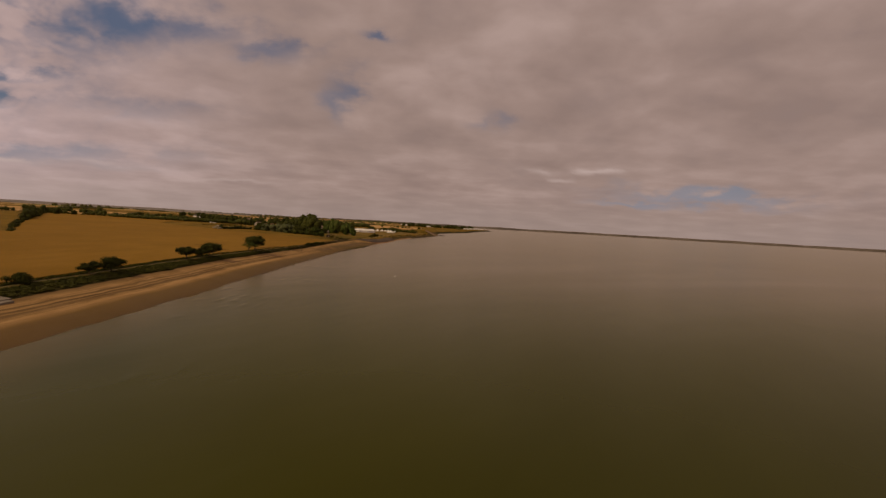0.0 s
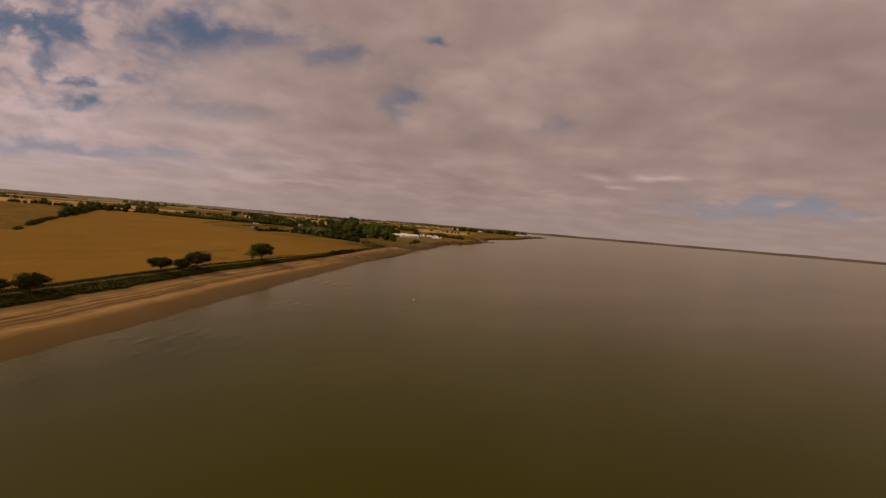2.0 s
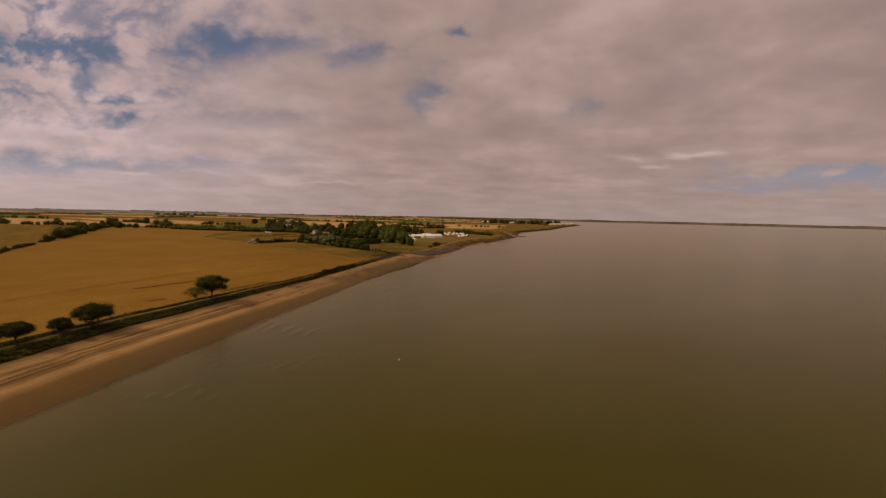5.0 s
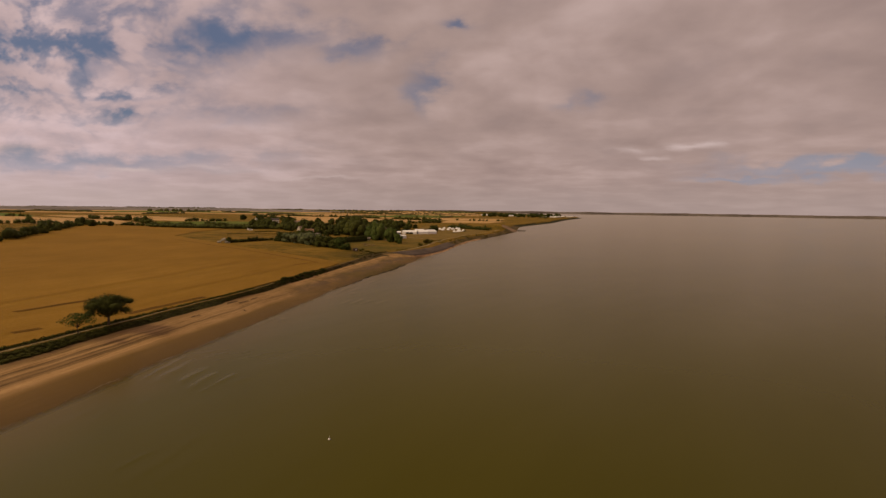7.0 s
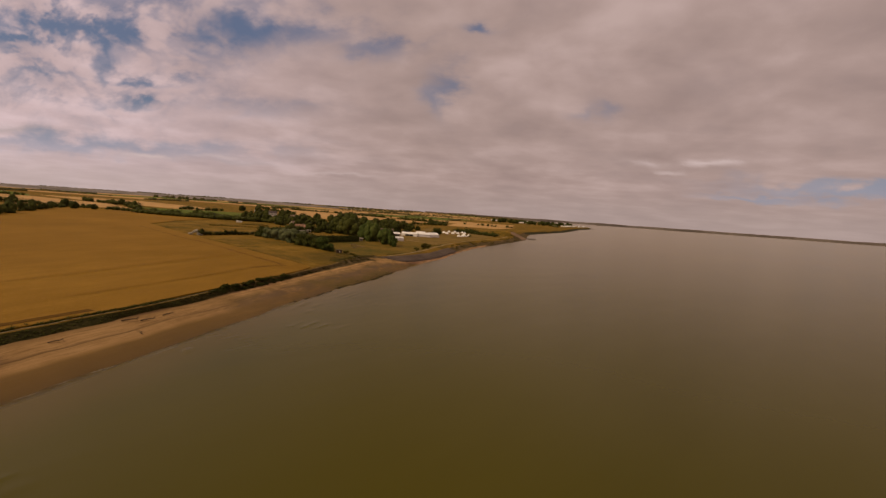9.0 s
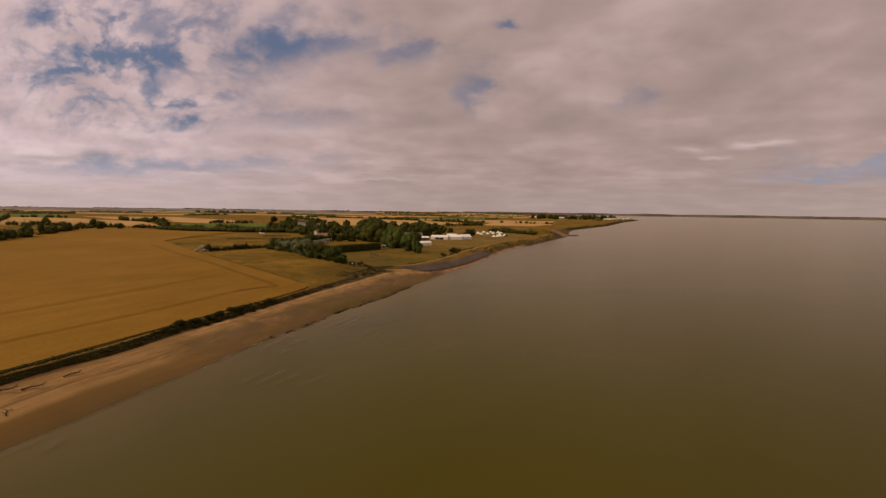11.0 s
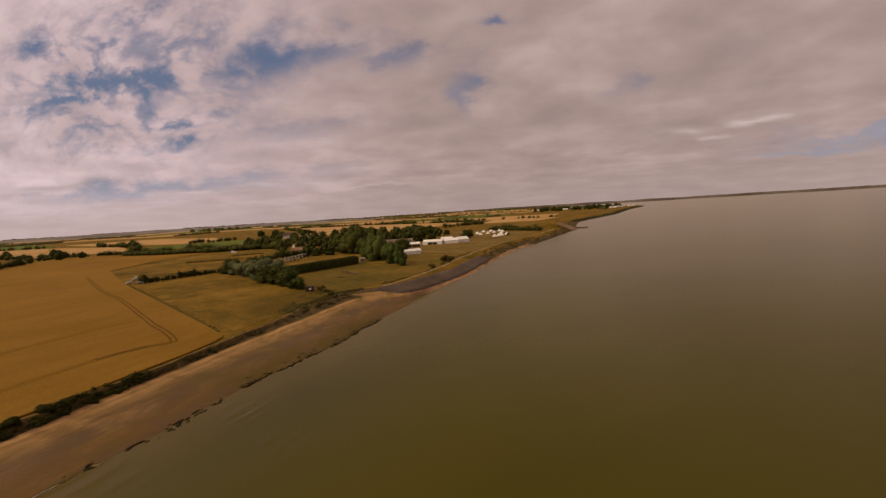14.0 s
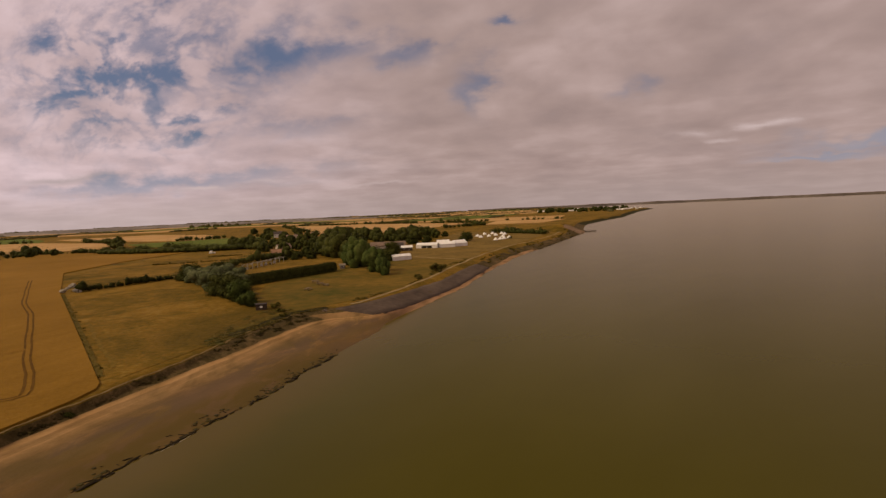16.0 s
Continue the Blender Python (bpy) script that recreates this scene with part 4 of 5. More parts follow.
def tussocks():
    r = np.random.default_rng(41)
    spots = []
    for i in range(170):
        y = r.uniform(422, 458)
        x = bank_x(y) - abs(r.normal(0, 2.0))
        if noise.noise(Vector((x * 0.12, y * 0.1, 6))) > -0.1:
            spots.append((x, y, r.uniform(0.4, 1.0), r.uniform(0.1, 0.3)))
    for i in range(260):
        y = r.uniform(470, 610)
        x = bank_x(y) - 2.5 - abs(r.normal(0, 2.2))
        if noise.noise(Vector((x * 0.12, y * 0.06, 7))) > 0.0:
            spots.append((x, y, r.uniform(0.4, 1.0), r.uniform(0.15, 0.4)))
    scrub("rough_grass", spots, M["tussock"], "dark rough tussocks on the edge of the meadow", 26, 9, 0.2)
    spots, green = [], []
    for i in range(230):
        y = r.uniform(415, 456)
        x = bank_x(y) - 1.0 - r.uniform(0, 1) ** 1.3 * float(np.interp(y, (415, 430, 445, 456), (4, 8, 13, 14)))
        if noise.noise(Vector((x * 0.16, y * 0.16, 11))) > -0.22:
            (green if i % 5 == 0 else spots).append((x, y, r.uniform(0.8, 1.8), r.uniform(0.08, 0.24)))
    scrub("rough_grass", spots, M["tussock"], "rank olive grass around the cabin above the beach", 28, 12, 0.16)
    scrub("scrub", green, M["gorse"], "low green scrub among rank grass above the beach", 29, 16, 0.18)


tussocks()


def verge():
    """Rank grass where the wheat meets the meadow, with a worn strip beside it."""
    r = np.random.default_rng(52)

    def beside(off, q0, q1, j=0.2):
        a, b = (-85.5 - 123.5 * q0, 389.4 + 88.6 * q0), (-85.5 - 123.5 * q1, 389.4 + 88.6 * q1)
        return [(x + 0.583 * off + r.uniform(-j, j), y + 0.812 * off + r.uniform(-j, j)) for x, y in between([a, b], 2.0)]

    tagged(strip("grass_verge", beside(0.85, 0.03, 0.98), 1.3, 0.12, M["verge"]), "rank dark grass verge between wheat and meadow", "verge", kind="structure")
    tagged(strip("grass_verge", beside(3.6, 0.06, 0.45, 0.5), 0.9, 0.13, M["worn"]), "worn pale strip of dry grass beside the wheat", "verge", kind="structure")
    spots = []
    for i in range(190):
        q, o = r.uniform(0.02, 0.98), abs(r.normal(0.7, 0.5))
        spots.append((-85.5 - 123.5 * q + 0.583 * o, 389.4 + 88.6 * q + 0.812 * o, r.uniform(0.3, 0.6), r.uniform(0.12, 0.3)))
    scrub("rough_grass", spots, M["verge"], "rank grass tufts along the wheat's edge", 27, 12, 0.14)


verge()

r = np.random.default_rng(63)
thicket = [(bank_x(y) + r.uniform(-0.7, 0.9), y, r.uniform(0.5, 1.1), r.uniform(0.35, 0.95)) for y in np.arange(316, 362, 0.45) if noise.noise(Vector((y * 0.17, 2, 5))) > -0.05]
scrub("thicket", thicket, M["hawthorn"], "tangled dark hawthorn thicket along the top of the bank", 64, 34, 0.16)

SHRUBS = "bushes above the beach"
low_bush = make_tree("bush", 31, 2.1, 4.6, 0.05, M["hawthorn"], "dense dark bush on the bank above the beach", 700, 0.24, 10, 0.75, 0.08, group=SHRUBS)
put(low_bush, -81.6, 324, 0, 0.7, -0.2)
for x, y, s in ((-81.1, 329, 1.1), (-80.9, 333, 0.8), (-80.6, 337, 1.05), (-80.7, 342, 1.1), (-80.6, 346, 0.85), (-80.4, 351, 0.7), (-80.2, 358, 0.5), (-79.2, 379, 0.7), (-81.2, 316, 0.5), (-79.9, 327, 0.7), (-79.7, 331, 0.85), (-79.4, 335, 0.75), (-79.5, 340, 0.9), (-79.3, 344, 0.8), (-79.3, 349, 0.7), (-79.2, 354, 0.6), (-80.2, 321, 0.6)):
    again(low_bush, x, y, y * 47 % 360, s * 0.62, -0.3)
shrub = make_tree("bush", 32, 2.2, 4.4, 0.1, M["gorse"], "spreading green bush on the mown grass", 600, 0.26, 10, 0.6, 0.08, group="bushes by the sea wall")
put(shrub, -66.5, 549, 0, 1.5)
for x, y, s in ((-67, 521, 0.9), (-69.5, 527, 0.6), (-70, 553, 0.8), (-64, 543, 0.6), (-66, 560, 0.5), (-88, 452, 0.6), (-94, 458, 0.75), (-84, 447, 0.5), (-62, 770, 0.8)):
    again(shrub, x, y, y * 31 % 360, s, -0.1)

# ---- trees of the camp site ----
WOOD = "trees around the camp site"
willow = make_tree("tree", 41, 8.6, 13.0, -0.6, M["willow"], "large grey-green willow with a dense low crown", 1900, 0.42, 11, 0.8, 0.4, core=0.86, group=WOOD)
put(willow, -160, 504, 0, 0.86)
for x, y, s, a in ((-150, 497, 1.0, 70), (-141, 490, 1.05, 140), (-170, 511, 0.9, 200), (-147, 506, 1.0, 260), (-132, 487, 0.9, 310), (-157, 512, 1.0, 30)):
    again(willow, x, y, a, s * 0.86)
dark_tree = make_tree("tree", 42, 7.4, 10.5, -0.4, M["leaf"], "dense dark green round tree", 1400, 0.5, 18, 0.85, 0.35, group=WOOD)
put(dark_tree, -179, 517)
for x, y, s, a in ((-131, 480, 1.0, 40), (-123, 476, 1.0, 90), (-116, 469, 0.8, 150), (-186, 545, 0.7, 10), (-181, 538, 0.75, 60), (-176, 534, 0.6, 120), (-119, 627, 1.15, 70), (-140, 727, 1.0, 130), (-150, 636, 1.1, 20), (-96, 743, 1.05, 0), (-136, 822, 0.7, 75), (-129, 736, 0.85, 30), (-109, 593, 0.65, 200), (-177, 608, 0.75, 15), (-169, 612, 0.7, 85), (-186, 604, 0.65, 140)):
    again(dark_tree, x, y, a, s)
light_tree = make_tree("tree", 43, 5.8, 7.4, -0.3, M["poplar"], "small mid-green willow with a full crown", 1000, 0.42, 14, 0.9, 0.2, group=WOOD)
put(light_tree, -110, 463, 0, 1.15)
for x, y, s, a in ((-104, 459, 0.7, 50), (-119, 471, 0.8, 160)):
    again(light_tree, x, y, a, s)
poplar = make_tree("tree", 44, 14.2, 12.2, 0.0, M["poplar"], "tall full poplar at the head of a row", 3400, 0.4, 36, 1.25, 0.4, core=0.82, group=WOOD)
put(poplar, -114, 562, 0, 1.0)
again(poplar, -122, 574, 120, 0.85)
put(make_tree("tree", 46, 10.6, 10.0, 0.0, M["poplar"], "full rounded poplar of middle height", 2800, 0.38, 30, 1.2, 0.35, core=0.82, group=WOOD), -97.5, 545)
put(make_tree("tree", 47, 7.8, 6.6, 0.0, M["poplar"], "small rounded poplar at the end of a row", 1900, 0.34, 20, 1.2, 0.25, core=0.82, group=WOOD), -88.5, 533.5)
big_tree = make_tree("tree", 45, 13.5, 14.0, -2.0, M["leaf"], "big dark spreading tree in a belt behind the camp", 2600, 0.5, 38, 1.0, 0.45, core=0.8, group=WOOD)
put(big_tree, -160, 640)
rng = np.random.default_rng(77)
belt = [(-172, 640), (-170, 668), (-186, 655), (-184, 690), (-200, 676), (-196, 700), (-214, 694), (-186, 716), (-160, 745), (-164, 750), (-190, 735), (-214, 724), (-232, 712),
        (-230, 742), (-206, 757), (-180, 772), (-160, 790), (-250, 760), (-232, 790), (-262, 735), (-205, 800), (-262, 800), (-290, 770), (-285, 820), (-310, 850)]
belt += [(-246, 672), (-229, 672), (-256, 682), (-190, 618), (-180, 626), (-170, 630), (-183, 641), (-312, 724), (-300, 718), (-287, 714), (-274, 710), (-262, 716), (-250, 704), (-238, 698), (-226, 690), (-318, 742), (-300, 740), (-280, 735), (-262, 752),
         (-335, 750), (-345, 770), (-158, 760), (-148, 765), (-175, 740), (-152, 778), (-140, 800), (-175, 800), (-190, 820)]
for x, y in belt:
    again(big_tree, x, y, rng.uniform(0, 360), rng.uniform(0.46, 0.78) if x > -215 else rng.uniform(0.4, 0.68)) if not (x < -168 and y < 690) else again(big_tree, x, y, rng.uniform(0, 360), rng.uniform(0.38, 0.55))
for x, y, s in ((-192, 778, 0.75), (-185, 792, 0.8), (-178, 806, 0.7), (-171, 818, 0.8), (-163, 826, 0.65), (-157, 832, 0.7), (-200, 790, 0.85), (-212, 800, 0.8), (-222, 812, 0.85), (-233, 818, 0.8), (-244, 822, 0.85), (-157, 624, 1.3), (-165, 632, 1.2), (-150, 616, 1.0)):
    again(big_tree, x, y, y * 13 % 360, s)
for x, y in ((-500, 674), (-488, 688), (-520, 692), (-455, 584), (-420, 536), (-545, 715), (-640, 722), (-590, 745), (-605, 870), (-650, 905), (-330, 830), (-352, 792), (-330, 770), (-365, 850), (-392, 880), (-340, 880), (-310, 900), (-280, 880), (-250, 862), (-410, 930), (-440, 960), (-380, 945), (-470, 1010), (-520, 1040), (-425, 1010), (-225, 850), (-195, 860), (-172, 905), (-200, 905)):
    again(big_tree, x, y, rng.uniform(0, 360), rng.uniform(0.4, 0.75))


# ---- hedges ----
def hedge(points, width, height, label, seed, step=1.5, leaves=22, leaf=0.35, mat="leaf", ragged=0.35, kind="stuff", skip=-1.0):
    r = np.random.default_rng(seed)
    lobes = []
    for x, y in between(points, step):
        if noise.noise(Vector((x * 0.03, y * 0.03, seed))) < skip:
            continue
        k = 1 + ragged * (noise.noise(Vector((x * 0.08, y * 0.08, seed))) * 1.6 + r.uniform(-0.4, 0.4))
        x, y = x + r.uniform(-0.42, 0.42) * width, y + r.uniform(-0.42, 0.42) * width
        h = height * max(0.35, k) * (r.uniform(1.3, 1.9) if ragged > 0.3 and r.random() < 0.06 else 1.0)
        lobes.append(((x, y, ground_z(x, y) + h * 0.42), (width * 0.62 * k, width * 0.62 * k, h * 0.6)))
    v, f = foliage(r, lobes, leaves * 3 * len(lobes), leaf * 0.75, 0.55)
    return tagged(mesh_object("hedge", v, f, M[mat]), label, "hedge", "hedges", kind)


def clipped_hedge(points, width, height, label, seed):
    """A hedge cut to a box with soft shoulders, its faces rough with leaves."""
    r = np.random.default_rng(seed)
    line = between(points, 0.8)
    shape = [(-0.5, -0.1), (-0.52, 0.35), (-0.48, 0.78), (-0.34, 0.98), (0.0, 1.03), (0.34, 0.98), (0.48, 0.78), (0.52, 0.35), (0.5, -0.1)]
    n = len(shape)
    verts, faces = [], []
    for i, (x, y) in enumerate(line):
        a, b = line[max(0, i - 1)], line[min(len(line) - 1, i + 1)]
        d = math.hypot(b[0] - a[0], b[1] - a[1])
        ex, ey = (b[1] - a[1]) / d, -(b[0] - a[0]) / d
        taper = min(1.0, 0.45 + 0.3 * min(i, len(line) - 1 - i))
        h = height * (1 + 0.07 * noise.noise(Vector((i * 0.11, seed, 1)))) * (0.7 + 0.3 * taper)
        for k, (c, z) in enumerate(shape):
            q = width * c * taper * (1 + 0.16 * noise.noise(Vector((i * 0.35, k * 0.9, seed))))
            px, py = x + ex * q, y + ey * q
            verts.append((px, py, ground_z(x, y) + z * h + 0.14 * noise.noise(Vector((i * 0.6, k * 1.3, seed + 4))) * (z > 0)))
    for i in range(len(line) - 1):
        faces += [(i * n + k, i * n + k + 1, (i + 1) * n + k + 1, (i + 1) * n + k) for k in range(n - 1)]
    faces += [tuple(range(n)), tuple(range((len(line) - 1) * n, len(line) * n))[::-1]]
    rough = [[float(q) for q in np.array(verts[k]) + r.normal(0, 0.12, 3)] for k in range(len(verts)) for _ in range(9)]
    lobes = [(c, (0.36, 0.36, 0.36)) for c in rough if r.random() < 0.9]
    lv, lf = foliage(r, lobes, 3 * len(lobes), 0.13, 0)
    v, f = merge((verts, faces), (lv, lf))
    return tagged(mesh_object("hedge", v, f, M["hawthorn"]), label, "hedge", "hedges")


clipped_hedge([(-138, 490), (-129.5, 517), (-119, 547.5)], 3.8, 4.3, "long dense dark clipped hedge on the camp site", 61)
hedge([(-205, 482), (-199, 500), (-191, 524)], 3.0, 2.9, "ragged dark hedge of round bushes beside a rough paddock", 62, 1.0, 26, 0.28, mat="hawthorn", ragged=0.75)
hedge([(-196, 556), (-200, 580), (-196, 612), (-186, 628)], 5, 5, "dark hedge of small trees behind a low building", 63, 2.0, 24, 0.4)
far_label = "dark hedgerow of bushes and small trees between fields"
hedge([(-530, 700), (-478, 710), (-385, 694), (-332, 700), (-300, 712), (-262, 700)], 6.5, 5.6, far_label, 64, 1.9, 22, 0.5, ragged=0.7)
hedge([(-440, 694), (-385, 684), (-330, 691), (-296, 706)], 9, 5.4, "broad flat-topped belt of dark bushes behind the wheat", 75, 0.9, 20, 0.5, ragged=0.3)
hedge([(-535, 697), (-471, 603), (-407, 515), (-350, 437)], 6, 6.0, far_label, 65, 2.5, 24, 0.5, ragged=0.8, skip=-0.3)
hedge([(-350, 437), (-300, 366), (-222, 267)], 2.5, 2.0, "thin gappy hedge on the wheat's far edge", 66, 2.0, 20, 0.4, skip=-0.05)
hedge([(-705, 690), (-600, 708), (-535, 700)], 6, 6, far_label, 67, 3.5, 22, 0.6, skip=-0.2)
hedge([(-500, 765), (-570, 830), (-660, 893), (-760, 945)], 9, 8, far_label, 68, 4.0, 22, 0.8, skip=-0.05)
hedge([(-405, 940), (-480, 922), (-530, 882)], 6, 6, far_label, 69, 4.0, 20, 0.7, skip=-0.2)
hedge([(-745, 1480), (-515, 1462), (-196, 1232), (-150, 1100), (-240, 955)], 7, 6, far_label, 70, 5.0, 16, 0.9, skip=-0.1)
hedge([(-340, 925), (-745, 1475)], 7, 6, far_label, 71, 6.0, 16, 0.9, skip=-0.05)
hedge([(-92, 868), (-62, 850), (-36, 826), (-58, 842), (-84, 862)], 6, 4.2, "dense low copse behind the tents", 72, 2.0, 18, 0.8, mat="leaf")
hedge([(-30, 1300), (-190, 1305), (-490, 1500)], 6, 5, far_label, 73, 6.0, 14, 0.9, skip=0.0)
hedge([(-940, 1005), (-1080, 985), (-700, 700)], 6, 6, far_label, 74, 6.0, 14, 0.9, skip=0.05)


# ---- the far countryside: a patchwork with hedgerows and copses ----
def countryside():
    r = np.random.default_rng(9)
    lobes, n = [], 0
    for iy in range(0, 16):
        y0 = 1000 + iy * 190 + iy * iy * 4
        dy = 190 + iy * 8
        for ix in range(0, 15):
            x1 = min(float(np.interp(y0, CY, CF)), float(np.interp(y0 + dy, CY, CF))) - 25 - ix * 270 + r.uniform(-30, 30)
            x0 = x1 - 255
            near = (x0 + x1) / 2 > -1150 and y0 < 1560
            if near and ix < 4:
                continue
            c = [(x0 + r.uniform(-20, 20), y0 + r.uniform(0, 20)), (x1 + r.uniform(-12, 6), y0 + r.uniform(0, 20)), (x1 + r.uniform(-12, 6), y0 + dy - r.uniform(8, 25)), (x0 + r.uniform(-20, 20), y0 + dy - r.uniform(8, 25))]
            u = r.random()
            if ix == 0 and u < 0.7:
                pass
            elif u < 0.56:
                field("grain_field", c, 0.6, M["stubble"], GOLD, 140)
            elif u < 0.78:
                field("green_field", c, 0.5, M["green"], "distant green crop behind a hedge", 140)
            for a, b in ((c[3], c[2]), (c[1], c[2])):
                if r.random() < 0.5:
                    h = r.uniform(2.0, 5.5)
                    for k in np.arange(0, 1, 0.045):
                        if r.random() < 0.8:
                            x, y = a[0] + (b[0] - a[0]) * k, a[1] + (b[1] - a[1]) * k
                            hh = h * r.uniform(0.5, 1.3)
                            lobes.append(((x + r.uniform(-4, 4), y + r.uniform(-4, 4), ground_z(x, y) + hh * 0.35), (r.uniform(5, 10), r.uniform(4, 7), hh * 0.65)))
            if r.random() < 0.13:
                for k in range(16):
                    x, y = r.uniform(x0, x1), y0 + dy * r.uniform(0.7, 1.0)
                    hh = r.uniform(6, 12)
                    lobes.append(((x, y, ground_z(x, y) + hh * 0.35), (r.uniform(6, 11), r.uniform(5, 8), hh * 0.65)))
    v, f = foliage(r, lobes, 8 * len(lobes), 1.6, 0.95)
    tagged(mesh_object("woodland", v, f, M["wood"]), "distant dark hedgerows and copses over flat farmland", "woodland", kind="stuff")


countryside()


# ---- tents and the marquee ----
def bell_tent():
    root = tagged(new("bell_tent"), "white canvas bell tent on mown grass", "tent", "bell tents")
    n, verts, faces = 20, [], []
    for r, z in ((2.55, -0.05), (2.5, 0.65), (1.6, 1.5), (0.75, 2.4), (0.08, 3.05)):
        for k in range(n):
            a = 2 * math.pi * k / n
            sag = 1 + 0.035 * math.cos(2 * a * 5) * (r > 1)
            verts.append((r * sag * math.cos(a), r * sag * math.sin(a), z))
    for i in range(4):
        for k in range(n):
            a, b = i * n + k, i * n + (k + 1) % n
            faces.append((a, b, b + n, a + n))
    part("canopy", verts, faces, M["canvas"], root, smooth=False)
    v, f = tube([(0, 0, 2.9), (0, 0, 3.3)], [0.05, 0.04], 6)
    part("pole", v, f, M["timber"], root)
    # a dark wedge on the canvas stands for the shade inside
    door = [(0.45, -2.62, 0), (-0.45, -2.62, 0), (0, -1.62, 1.62)]
    part("doorway", door + [(x, y + 0.06, z) for x, y, z in door], [(0, 1, 2), (5, 4, 3), (0, 3, 4, 1), (1, 4, 5, 2), (2, 5, 3, 0)], M["dark"], root, "dark wedge for the shade in the tent's doorway", False)
    return root


tent = put(bell_tent(), -99, 806, 20, 0.88)
for i, (x, y) in enumerate(((-92, 787), (-98, 838), (-87, 801), (-91, 845), (-83, 817), (-81, 842), (-72, 792), (-72, 750), (-69, 757), (-67, 764), (-64, 776), (-76, 830))):
    again(tent, x, y, i * 37 % 60 - 20, 0.85)


def marquee(length, width, eave, ridge, label, open_front=False):
    """A frame tent along local x, with panelled walls and a ridged roof."""
    root = tagged(new("marquee"), label, "marquee", "marquees")
    bays = max(2, round(length / 4))
    w = width / 2
    for i in range(bays):
        a, b = length * i / bays, length * (i + 1) / bays
        mid = (a + b) / 2
        v = [(a, -w - 0.2, eave), (mid, -w - 0.2, eave - 0.06), (b, -w - 0.2, eave), (b, 0, ridge), (mid, 0, ridge - 0.08), (a, 0, ridge), (a, w + 0.2, eave), (mid, w + 0.2, eave - 0.06), (b, w + 0.2, eave)]
        part("roof_panel", v, [(0, 1, 4, 5), (1, 2, 3, 4), (5, 4, 7, 6), (4, 3, 8, 7)], M["canvas"], root, smooth=False)
        for s in (-1, 1):
            v, f = box(a + 0.1, s * w - 0.03, 0, b - 0.1, s * w + 0.03, eave - 0.05)
            if s < 0 and open_front and 0 < i < bays - 1:
                v, f = box(a + 0.1, s * w - 0.03, eave * 0.72, b - 0.1, s * w + 0.03, eave - 0.05)
                # a dark panel set back in the bay gives the shade inside
                d, g = box(a + 0.12, s * w + 0.5, 0, b - 0.12, s * w + 0.56, eave * 0.72)
                part("opening", d, g, M["dark"], root, "dark panel for the shade in the marquee's open side", False)
            part("wall_panel", v, f, M["canvas"], root, smooth=False)
            for x in (a, b) if i == bays - 1 else (a,):
                v, f = box(x - 0.08, s * w - 0.08, 0, x + 0.08, s * w + 0.08, eave)
                part("post", v, f, M["paint"], root, smooth=False)
    for x in (0.02, length - 0.02):
        v = [(x, -w, 0), (x, w, 0), (x, w, eave), (x, 0, ridge - 0.05), (x, -w, eave)]
        v += [(p[0] + 0.05, p[1], p[2]) for p in v]
        part("gable", v, [(0, 1, 2, 3, 4), (9, 8, 7, 6, 5)] + [(k, (k + 1) % 5, (k + 1) % 5 + 5, k + 5) for k in range(5)], M["canvas"], root, smooth=False)
    return root


put(marquee(16, 7, 2.4, 3.9, "long low white marquee with open front bays", True), -119.5, 679.5, 3)
put(marquee(12, 9, 2.5, 4.3, "white marquee joined to a longer one"), -104, 683.5, 22)
put(marquee(10, 8, 2.5, 4.7, "white peaked frame tent beside the marquee"), -94.5, 691, 45)
put(marquee(11.5, 5, 2.3, 3.5, "low white frame tent standing alone on grass"), -106.8, 592.8, 42)
put(marquee(10, 7, 2.6, 4.5, "white frame tent behind the marquee"), -110, 699, 18)


